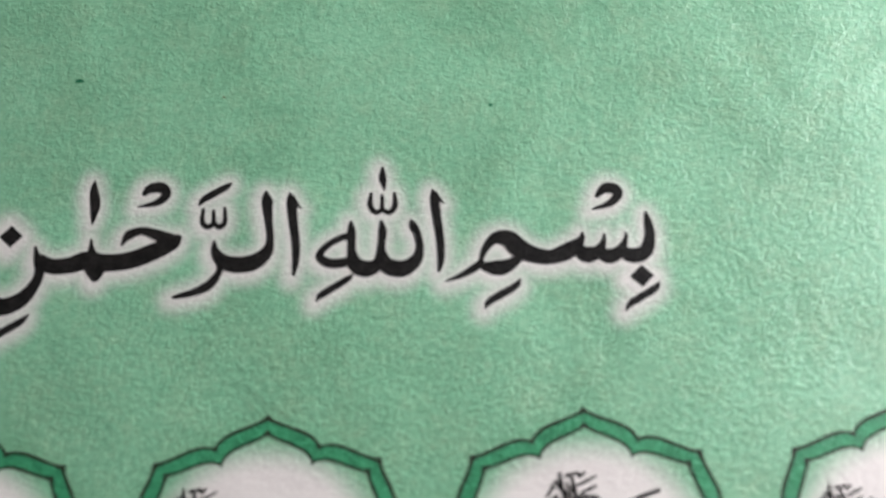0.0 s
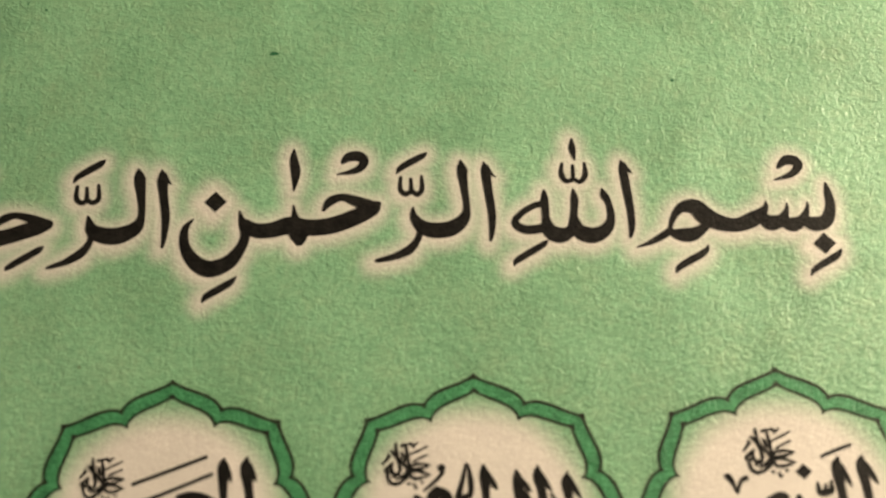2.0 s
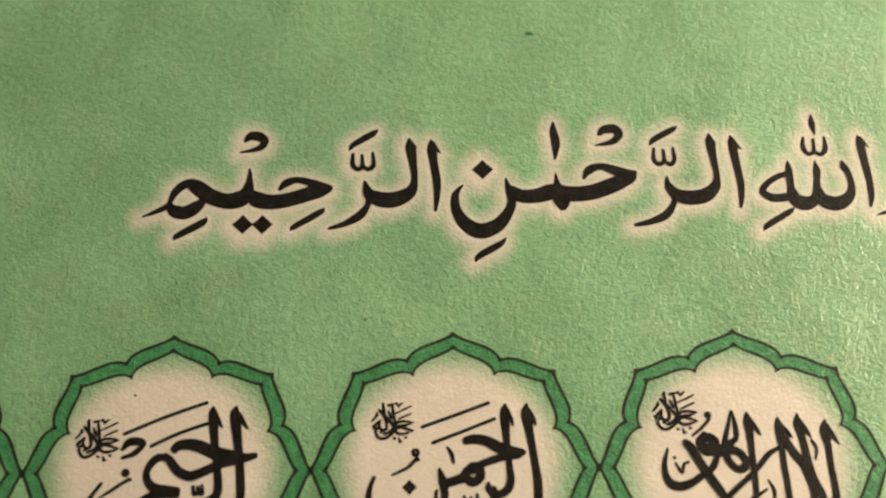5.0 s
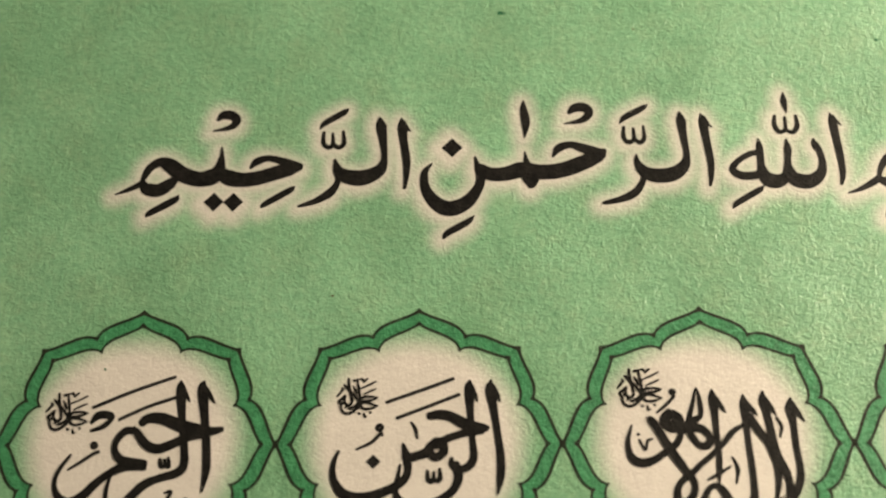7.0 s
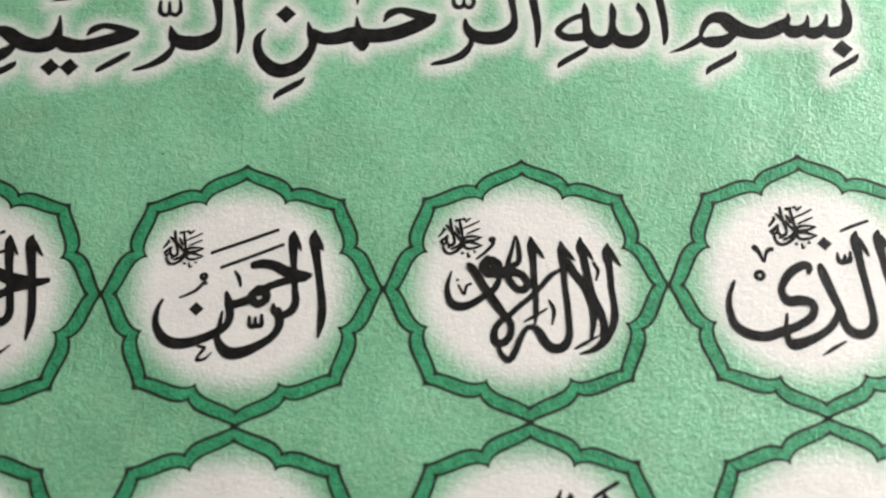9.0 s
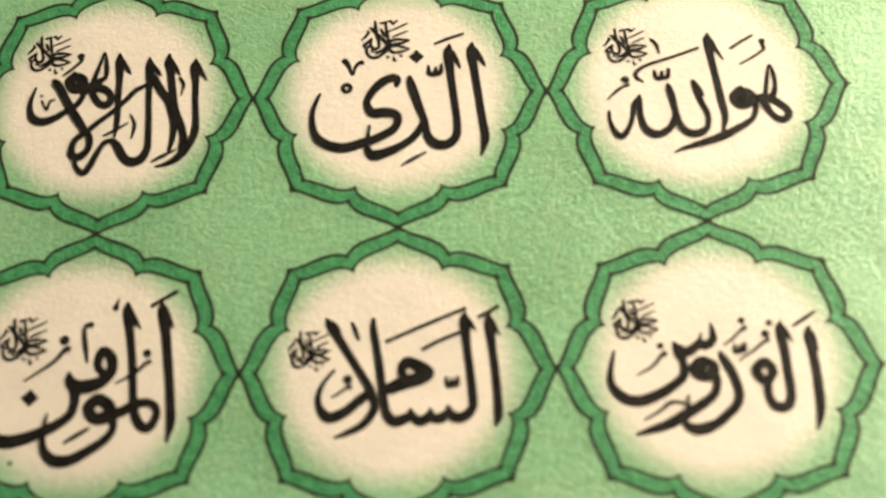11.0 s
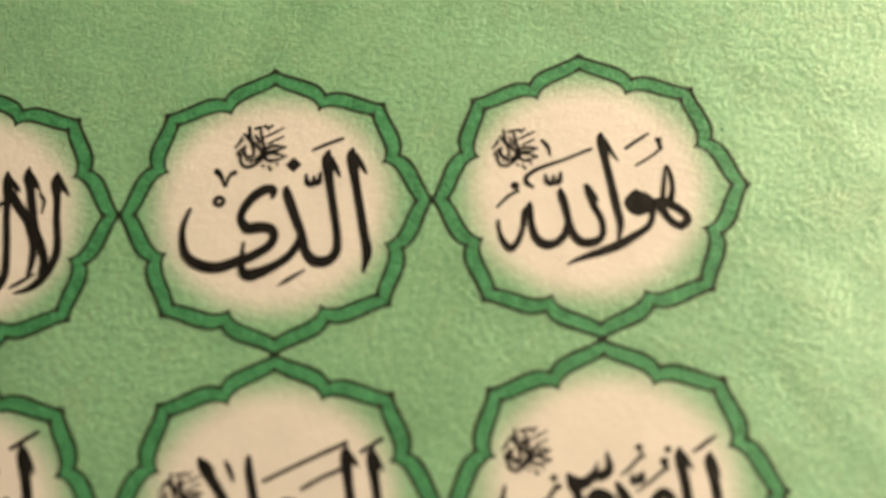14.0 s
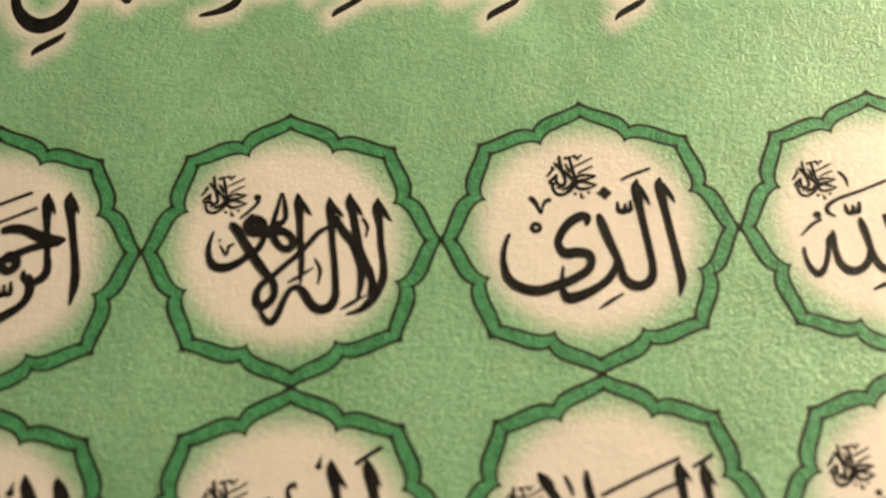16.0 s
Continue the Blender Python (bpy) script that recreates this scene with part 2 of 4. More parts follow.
def write_basmala_rahim(ink):
    pen(ink, (-49.45, -1.89, 0.19), (-47.98, -1.32, 0.57), (-46.53, -0.61, 0.76))
    pen(ink, (-46.49, -0.28, 0.51), (-45.99, -1.16, 1.43), (-44.70, -1.46, 1.59), (-43.49, -0.81, 1.43), (-42.78, -0.16, 0.94))
    pen(ink, (-46.54, -0.41, 0.51), (-45.85, 1.09, 0.94), (-44.65, 1.98, 1.11), (-43.48, 1.58, 1.72), (-42.01, 0.49, 1.85), (-40.07, -0.14, 1.84), (-38.51, 0.16, 1.97), (-37.80, 1.03, 1.44), (-37.58, 2.64, 0.57), (-37.64, 3.72, 0.19))
    pen(ink, (-37.94, 1.31, 0.63), (-36.92, 0.14, 1.84), (-35.32, -0.29, 1.78), (-33.44, -0.12, 1.72), (-31.26, 0.51, 1.72), (-29.70, 1.02, 1.72), (-28.70, 1.20, 0.94), (-28.39, 1.42, 0.38))
    pen(ink, (-34.26, 1.12, 0.32), (-33.54, 1.89, 0.94), (-32.29, 2.29, 0.76), (-30.69, 1.91, 0.94), (-29.40, 1.40, 1.10), (-28.63, 1.20, 0.94))
    diamond(ink, -38.20, -2.90, 1.17)
    diamond(ink, -36.00, -2.94, 1.17)
    pen(ink, (-32.88, -3.66, 0.19), (-32.40, -3.21, 0.69), (-29.71, -1.61, 0.75), (-29.11, -1.09, 0.13))
    pen(ink, (-45.76, -4.63, 0.19), (-45.30, -4.11, 0.75), (-42.72, -2.66, 0.84), (-42.20, -2.00, 0.13))
    pen(ink, (-38.36, 7.06, 0.45), (-37.69, 7.67, 1.08), (-36.66, 7.58, 1.18), (-36.11, 6.95, 0.99), (-36.83, 6.14, 0.71), (-38.85, 5.70, 0.18))
    pen(ink, (-19.71, 7.23, 0.19), (-19.57, 6.15, 1.20), (-19.27, 4.14, 0.94), (-19.11, 2.14, 0.76), (-19.59, 0.73, 1.43), (-21.15, -0.12, 1.84), (-22.72, -0.16, 1.84), (-24.13, 0.47, 1.43), (-24.74, 2.10, 0.19))
    pen(ink, (-19.71, 6.96, 0.38), (-19.18, 6.26, 0.45), (-18.86, 5.92, 0.13))
    pen(ink, (-24.25, 0.29, 0.76), (-24.34, -0.77, 0.69), (-25.18, -1.98, 1.00), (-26.72, -2.91, 0.75), (-28.26, -3.41, 0.44), (-28.69, -3.53, 0.25))
    pen(ink, (-17.22, 7.05, 0.19), (-17.14, 5.92, 1.11), (-16.92, 4.10, 0.94), (-16.58, 1.74, 0.92), (-16.62, -0.24, 0.63), (-16.79, -1.56, 0.31))
    pen(ink, (-16.95, 6.64, 0.38), (-16.50, 5.74, 0.38), (-16.17, 5.33, 0.13))
    pen(ink, (-26.06, 5.43, 0.38), (-26.07, 4.07, 0.57), (-25.48, 3.52, 0.57), (-24.99, 3.92, 0.51), (-25.03, 5.27, 0.32))
    pen(ink, (-24.99, 3.92, 0.51), (-24.34, 3.50, 0.57), (-23.72, 4.03, 0.57), (-23.83, 5.52, 0.32))
    pen(ink, (-26.52, 5.78, 0.19), (-25.97, 6.52, 0.70), (-23.89, 7.78, 0.78), (-23.26, 8.32, 0.13))


def write_basmala_rahman(ink):
    pen(ink, (-13.68, 1.50, 0.18), (-14.54, 0.29, 0.84), (-14.43, -1.57, 1.15), (-13.34, -3.22, 1.59), (-11.74, -3.98, 1.82), (-9.87, -3.30, 1.59), (-8.62, -1.72, 1.14), (-8.22, -0.38, 0.99), (-8.50, 0.75, 0.84), (-8.87, 2.24, 0.18))
    pen(ink, (-8.45, 0.82, 1.31), (-7.14, 0.08, 1.60), (-5.39, 0.10, 1.72), (-3.66, 0.54, 1.95), (-1.61, 0.25, 1.83), (0.71, 0.43, 1.83), (3.02, 1.23, 1.83), (5.05, 2.18, 1.47), (5.68, 2.73, 0.47))
    pen(ink, (-3.27, 2.78, 0.18), (-3.18, 1.85, 0.58), (-3.02, 0.66, 1.46))
    pen(ink, (-2.83, 0.03, 1.95), (-2.62, -0.82, 1.71), (-2.60, -1.47, 0.83))
    pen(ink, (-0.15, 2.08, 0.29), (0.53, 3.08, 1.00), (1.81, 3.51, 0.84), (3.28, 3.06, 1.15), (4.75, 2.51, 1.31), (5.74, 2.73, 0.58))
    diamond(ink, -11.45, 3.31, 1.22)
    pen(ink, (-3.31, 9.06, 0.18), (-3.33, 7.91, 0.86), (-3.10, 6.30, 1.02), (-3.27, 4.39, 0.18))
    pen(ink, (1.78, 7.39, 0.50), (2.48, 8.00, 1.08), (3.60, 8.04, 1.16), (4.09, 7.33, 0.99), (3.21, 6.46, 0.74), (1.28, 6.08, 0.17))
    pen(ink, (-12.45, -7.55, 0.17), (-11.97, -6.85, 0.75), (-9.75, -5.55, 0.75), (-8.98, -4.79, 0.12))
    pen(ink, (14.25, 7.39, 0.18), (14.36, 6.34, 1.08), (14.58, 4.29, 0.84), (14.79, 2.13, 0.76), (14.43, 0.85, 1.30), (13.20, -0.13, 1.71), (11.46, -0.33, 1.71), (10.13, 0.08, 1.46), (9.31, 1.15, 0.84), (9.19, 2.27, 0.18))
    pen(ink, (14.36, 7.01, 0.35), (14.77, 6.30, 0.41), (15.00, 5.98, 0.12))
    pen(ink, (9.90, -0.08, 0.70), (9.72, -1.11, 0.69), (8.75, -2.38, 0.98), (7.14, -3.10, 0.75), (5.70, -3.42, 0.52), (5.24, -3.53, 0.29))
    pen(ink, (16.67, 7.14, 0.18), (16.83, 6.09, 1.00), (17.09, 3.91, 0.92), (17.40, 1.43, 0.83), (17.37, -0.39, 0.64), (17.18, -1.60, 0.29))
    pen(ink, (16.96, 6.75, 0.35), (17.47, 5.79, 0.35), (17.87, 5.40, 0.12))
    pen(ink, (7.94, 5.67, 0.35), (7.89, 4.29, 0.53), (8.42, 3.72, 0.59), (9.01, 4.14, 0.47), (9.00, 5.45, 0.35))
    pen(ink, (9.01, 4.14, 0.47), (9.65, 3.68, 0.59), (10.18, 4.23, 0.53), (10.12, 5.73, 0.29))
    pen(ink, (7.47, 5.99, 0.18), (8.05, 6.73, 0.71), (10.11, 7.88, 0.71), (10.76, 8.37, 0.12))


def write_basmala_allah(ink):
    pen(ink, (22.89, 2.41, 0.70), (21.66, 2.07, 0.70), (20.36, 1.25, 0.70), (19.76, 0.27, 0.83), (20.73, -0.44, 0.99), (22.17, -0.42, 0.99), (23.11, -0.08, 0.99))
    pen(ink, (22.88, 3.96, 0.18), (22.91, 2.83, 0.84), (22.96, 0.68, 0.83))
    pen(ink, (22.90, 0.80, 0.83), (23.32, -0.63, 1.59), (24.46, -1.15, 1.70), (25.64, -0.46, 1.14), (25.95, 1.53, 0.75), (26.05, 2.75, 0.84), (25.92, 3.88, 0.18))
    pen(ink, (25.86, 0.92, 0.70), (26.33, -0.71, 1.59), (27.92, -1.23, 1.70), (29.28, -0.45, 1.28), (29.74, 0.81, 0.83), (29.53, 2.36, 0.70), (29.15, 3.11, 0.84), (28.95, 3.87, 0.18))
    pen(ink, (31.09, 7.01, 0.18), (31.27, 5.91, 0.92), (31.52, 3.84, 0.91), (31.80, 1.37, 0.83), (31.82, -0.45, 0.69), (31.59, -1.60, 0.29))
    pen(ink, (31.37, 6.68, 0.35), (31.86, 5.85, 0.35), (32.25, 5.46, 0.12))
    pen(ink, (24.91, 6.79, 0.35), (24.81, 5.60, 0.59), (25.25, 4.77, 0.53), (25.96, 5.07, 0.47), (26.02, 6.57, 0.35))
    pen(ink, (25.96, 5.07, 0.47), (26.71, 4.67, 0.53), (27.32, 5.41, 0.59), (27.26, 6.79, 0.29))
    pen(ink, (26.07, 9.62, 0.18), (26.08, 8.41, 0.78), (26.27, 7.07, 0.18))
    pen(ink, (19.48, -4.30, 0.17), (20.01, -3.66, 0.69), (22.41, -2.22, 0.69), (23.12, -1.63, 0.12))


def write_basmala_bism(ink):
    pen(ink, (32.17, -2.64, 0.17), (33.63, -2.14, 0.57), (35.12, -1.34, 0.83), (35.67, -0.86, 0.69))
    pen(ink, (35.67, -0.73, 0.58), (36.11, -1.20, 0.98), (37.02, -1.40, 1.51), (38.00, -1.37, 1.51), (39.01, -0.85, 1.06), (39.63, -0.25, 0.90))
    pen(ink, (35.73, -0.74, 0.46), (36.09, 0.35, 0.69), (36.79, 1.35, 0.99), (37.63, 1.70, 1.44), (38.60, 1.55, 1.76), (39.57, 0.54, 1.99), (40.97, -0.17, 1.70), (42.68, -0.46, 1.51), (44.46, 0.17, 1.70), (45.69, 1.20, 0.83), (45.88, 2.06, 0.17))
    pen(ink, (45.23, 0.44, 1.14), (46.15, -0.30, 1.70), (47.32, 0.00, 1.28), (47.93, 0.97, 0.58), (48.06, 1.82, 0.17))
    pen(ink, (47.37, -0.10, 1.14), (48.43, -0.54, 1.58), (49.45, -0.03, 1.14), (50.08, 1.09, 0.52), (50.21, 1.89, 0.17))
    pen(ink, (49.57, -0.03, 1.14), (50.73, -0.54, 1.58), (51.98, -0.14, 1.43), (52.54, 1.43, 1.06), (52.41, 3.01, 0.75), (52.28, 4.00, 0.17))
    diamond(ink, 51.49, -2.64, 1.19)
    pen(ink, (49.67, -6.06, 0.17), (50.31, -5.31, 0.68), (52.55, -3.99, 0.74), (53.14, -3.23, 0.11))
    pen(ink, (36.01, -5.49, 0.17), (36.57, -4.73, 0.74), (39.01, -3.35, 0.74), (39.58, -2.53, 0.11))
    pen(ink, (47.49, 5.73, 0.41), (48.33, 6.53, 1.06), (49.26, 6.51, 1.15), (49.67, 5.87, 0.98), (48.77, 4.95, 0.73), (46.96, 4.37, 0.17))


def write_la_ilaha(ink):
    pen(ink, (8.86, 4.72, 0.22), (8.73, 3.63, 1.03), (8.94, 1.91, 0.74), (9.02, -0.14, 0.69), (9.22, -2.16, 0.74), (9.19, -3.50, 0.83), (8.75, -4.81, 0.82), (7.83, -6.12, 0.87), (6.73, -6.93, 0.63), (5.40, -7.30, 0.22))
    pen(ink, (8.94, 4.21, 0.56), (9.52, 3.04, 0.60), (10.12, 2.19, 0.15))
    pen(ink, (6.01, 5.42, 0.22), (6.00, 4.37, 0.99), (6.27, 3.10, 0.84), (6.60, 1.04, 0.84), (6.93, -1.00, 0.93), (7.69, -2.80, 0.88), (8.05, -4.14, 0.78), (7.94, -5.24, 0.68), (7.74, -5.94, 0.26))
    pen(ink, (6.23, 4.60, 0.56), (6.83, 3.55, 0.56), (7.28, 2.85, 0.15))
    pen(ink, (4.41, 2.79, 0.94), (5.31, 1.29, 0.93), (6.23, 0.02, 0.93), (6.70, -1.22, 0.97), (6.95, -2.57, 0.74), (6.94, -4.12, 0.64), (6.64, -5.70, 0.31))
    pen(ink, (3.91, 5.06, 0.22), (4.02, 3.95, 1.04), (4.09, 1.99, 0.75), (4.17, -0.05, 0.69), (4.34, -2.08, 0.69), (4.42, -4.08, 0.73), (4.37, -5.41, 0.82), (3.79, -6.45, 1.01), (2.82, -6.69, 1.06), (2.00, -6.14, 0.96), (1.30, -4.92, 0.92), (0.68, -4.36, 0.64), (-0.07, -4.57, 0.59), (-0.75, -5.76, 0.64), (-1.32, -7.07, 0.73), (-1.98, -7.82, 0.73), (-2.70, -7.16, 0.54), (-3.00, -6.34, 0.40))
    pen(ink, (4.14, 4.29, 0.56), (4.87, 3.36, 0.56), (5.32, 2.84, 0.15))
    pen(ink, (0.74, 5.63, 0.22), (0.81, 4.58, 0.99), (0.92, 2.73, 0.75), (0.96, 0.68, 0.70), (1.06, -1.36, 0.65), (1.02, -2.70, 0.60), (0.90, -4.07, 0.22))
    pen(ink, (1.10, 4.69, 0.56), (1.72, 3.64, 0.51), (2.07, 3.13, 0.15))
    pen(ink, (3.82, 1.88, 0.41), (2.71, 1.22, 0.60), (1.70, 0.10, 0.60), (0.47, -1.12, 0.60), (-0.86, -2.22, 0.60), (-1.85, -3.10, 0.64), (-2.61, -3.64, 0.69), (-3.28, -4.52, 0.69), (-3.35, -5.72, 0.87), (-2.67, -6.06, 0.92), (-1.92, -5.53, 0.78), (-1.57, -4.65, 0.69), (-1.76, -3.65, 0.74), (-2.38, -2.87, 0.83), (-3.00, -1.96, 0.93), (-3.83, -0.71, 0.93), (-4.56, 0.54, 0.89), (-5.19, 1.69, 0.89), (-5.72, 2.39, 0.80), (-6.00, 2.74, 0.27))
    pen(ink, (-7.76, 1.90, 0.22), (-8.19, 0.38, 0.51), (-8.15, -0.75, 0.70), (-7.73, -1.66, 0.93), (-6.77, -2.01, 0.98), (-5.58, -1.70, 0.84), (-4.38, -0.93, 0.74), (-3.28, -0.16, 0.70), (-2.71, 0.85, 0.60))
    pen(ink, (-3.74, 3.32, 0.85), (-4.46, 2.48, 0.84), (-3.89, 1.56, 0.89), (-3.02, 1.66, 0.89), (-2.78, 2.57, 0.89), (-3.53, 3.16, 0.85))
    bead(ink, -3.61, 2.40, 0.35, 0.59)
    pen(ink, (-2.91, 1.54, 1.46), (-1.39, 1.67, 1.08), (-0.32, 1.34, 0.84), (0.26, 0.46, 0.79), (-0.15, -0.28, 0.88), (-1.01, -0.08, 0.74), (-1.74, 0.95, 0.79))
    pen(ink, (-1.85, 2.44, 0.60), (-1.32, 4.16, 0.46), (-0.88, 5.75, 0.22), (-0.56, 4.14, 0.56), (-0.59, 2.87, 0.56), (-1.37, 2.31, 0.84), (-2.26, 1.64, 1.13))
    bead(ink, -3.37, 5.35, 0.20, 0.39)
    pen(ink, (-3.22, 5.00, 0.46), (-3.50, 4.59, 0.37), (-4.17, 3.93, 0.37), (-5.10, 3.18, 0.25))
    pen(ink, (-7.06, 0.40, 0.27), (-6.47, -0.67, 0.32), (-6.19, 0.23, 0.32), (-5.67, 0.47, 0.27))
    bead(ink, -7.12, 0.93, 0.07, 0.20)
    pen(ink, (-0.26, -3.77, 0.27), (0.94, -3.14, 0.41), (2.21, -2.36, 0.22))
    pen(ink, (2.39, -1.42, 0.22), (2.90, -2.62, 0.45), (2.65, -4.14, 0.19))
    pen(ink, (4.92, -6.75, 0.26), (5.92, -6.20, 0.45), (7.45, -5.39, 0.17))
    pen(ink, (7.26, 2.60, 0.36), (7.71, 1.70, 0.36), (7.48, 0.57, 0.17))


def write_rahman(ink):
    pen(ink, (7.66, 6.76, 0.26), (7.56, 5.66, 1.13), (7.93, 3.42, 0.86), (8.30, 0.89, 0.79), (8.60, -1.61, 0.91), (8.53, -3.45, 0.84), (8.22, -5.15, 0.25))
    pen(ink, (7.80, 6.11, 0.60), (8.31, 5.01, 0.59), (8.57, 4.43, 0.19))
    pen(ink, (5.40, 6.73, 0.26), (5.31, 5.70, 1.06), (5.47, 2.83, 0.72), (5.67, 0.31, 0.72), (5.79, -1.25, 0.85), (5.34, -2.23, 0.91), (4.34, -2.65, 0.85), (3.55, -2.14, 0.78), (3.46, -1.40, 0.32))
    pen(ink, (5.54, 6.15, 0.53), (6.00, 5.05, 0.46), (6.15, 4.41, 0.19))
    pen(ink, (3.84, -2.02, 0.98), (4.19, -3.38, 0.98), (3.65, -4.72, 0.84), (2.22, -5.79, 0.97), (0.48, -6.55, 1.23), (-0.99, -6.65, 1.36), (-1.91, -5.85, 0.97), (-2.33, -4.81, 0.65), (-2.05, -3.28, 0.45), (-1.88, -2.12, 0.26))
    pen(ink, (1.06, 2.90, 0.86), (2.14, 3.07, 1.06), (3.36, 2.86, 1.12), (4.59, 2.21, 1.25), (5.81, 1.68, 1.38), (7.01, 1.66, 0.85), (7.37, 1.72, 0.39))
    pen(ink, (6.72, 1.48, 0.99), (4.63, 1.08, 0.85), (2.85, 0.48, 0.85), (1.68, -0.25, 0.85))
    pen(ink, (1.78, 0.18, 0.95), (1.09, -0.55, 0.95), (1.73, -1.37, 0.95), (2.61, -0.89, 0.95), (2.45, 0.05, 1.10), (1.66, 0.25, 0.95))
    pen(ink, (1.28, -0.74, 1.11), (-0.07, -1.22, 0.98), (-1.08, -1.33, 0.98), (-1.49, -0.32, 0.52), (-1.57, 0.05, 0.26))
    pen(ink, (-1.27, -1.14, 0.98), (-1.07, -2.69, 0.85), (-1.55, -3.78, 0.85), (-2.87, -4.62, 0.97), (-4.90, -5.38, 1.10), (-6.67, -5.53, 1.23), (-8.02, -4.90, 1.11), (-8.83, -3.48, 0.78), (-8.82, -1.94, 0.52), (-8.31, -0.71, 0.32))
    pen(ink, (-3.44, 4.38, 0.39), (0.09, 5.60, 0.40), (3.69, 6.89, 0.40))
    pen(ink, (-2.32, 2.71, 0.39), (0.95, 3.92, 0.39), (4.30, 5.21, 0.39))
    pen(ink, (-0.79, 2.30, 0.26), (-0.32, 1.54, 0.46), (-0.10, 0.59, 0.26))
    diamond(ink, -4.70, -1.82, 0.80)
    bead(ink, -4.07, 1.73, 0.27, 0.42)
    pen(ink, (-3.78, 0.90, 0.39), (-3.98, 1.09, 0.39), (-4.94, 0.17, 0.39), (-6.52, -0.55, 0.26))
    pen(ink, (0.95, -2.72, 0.32), (1.06, -3.70, 0.58), (1.54, -3.77, 0.52), (1.62, -2.85, 0.32))
    pen(ink, (1.54, -3.77, 0.52), (2.25, -3.66, 0.58), (2.26, -2.55, 0.32))
    pen(ink, (-4.34, -5.87, 0.26), (-3.62, -6.06, 0.45), (-4.05, -6.72, 0.32), (-4.31, -7.32, 0.38), (-3.49, -7.21, 0.32), (-2.82, -6.56, 0.19))


def write_alladhi(ink):
    pen(ink, (7.55, 5.73, 0.26), (7.42, 4.72, 1.07), (7.74, 2.17, 0.86), (8.11, -0.49, 0.85), (8.46, -3.10, 0.85), (8.69, -5.04, 0.91), (8.26, -6.89, 0.26))
    pen(ink, (7.75, 4.98, 0.60), (8.40, 3.76, 0.60), (8.83, 2.95, 0.19))
    pen(ink, (5.22, 5.64, 0.26), (5.03, 4.56, 1.07), (5.26, 2.21, 0.86), (5.58, -0.45, 0.79), (5.89, -3.07, 0.78), (5.79, -4.68, 0.91), (4.96, -5.57, 1.04), (3.77, -5.55, 1.11), (2.93, -4.64, 0.91), (2.60, -3.02, 0.79), (1.92, -1.05, 0.92), (1.25, 1.07, 0.93), (1.05, 2.01, 0.46))
    pen(ink, (5.41, 4.75, 0.60), (5.95, 3.53, 0.53), (6.26, 2.79, 0.19))
    pen(ink, (2.56, -2.69, 0.59), (2.21, -3.66, 0.72), (1.43, -4.81, 0.85), (0.19, -5.69, 0.91), (-1.33, -6.37, 1.11), (-2.54, -6.61, 1.24), (-3.11, -6.03, 0.78), (-3.19, -5.00, 0.52), (-2.94, -3.33, 0.26))
    pen(ink, (-0.28, 0.96, 0.46), (-0.18, 1.69, 0.86), (-0.78, 1.90, 1.00), (-1.90, 1.32, 1.00), (-2.86, 0.21, 0.86), (-3.27, -0.97, 0.79), (-2.64, -1.96, 1.12), (-1.44, -1.92, 1.12), (-0.36, -2.19, 0.99), (-0.10, -2.98, 0.85), (-0.62, -3.88, 0.92), (-2.16, -4.76, 0.98), (-3.68, -5.25, 1.05), (-5.49, -5.74, 1.11), (-7.27, -5.33, 1.05), (-8.45, -4.28, 0.85), (-8.82, -2.52, 0.59), (-8.67, -1.22, 0.46), (-8.09, 0.29, 0.33))
    diamond(ink, 1.78, 4.28, 0.82)
    pen(ink, (3.63, 5.67, 0.33), (5.07, 6.25, 0.40), (6.64, 6.77, 0.33))
    pen(ink, (3.00, 3.25, 0.26), (3.08, 2.37, 0.59), (3.62, 2.23, 0.66), (3.78, 3.03, 0.26))
    pen(ink, (3.62, 2.23, 0.66), (4.24, 2.42, 0.59), (4.35, 3.36, 0.26))
    pen(ink, (0.26, -7.80, 0.19), (1.31, -7.17, 0.45), (2.77, -6.37, 0.26))
    pen(ink, (-5.77, 4.07, 0.60), (-5.53, 3.86, 0.67), (-5.18, 3.38, 0.46), (-4.79, 2.37, 0.26), (-4.51, 3.24, 0.36), (-4.13, 3.70, 0.46), (-3.76, 3.76, 0.53))
    bead(ink, -5.39, 0.88, 0.40, 0.50)


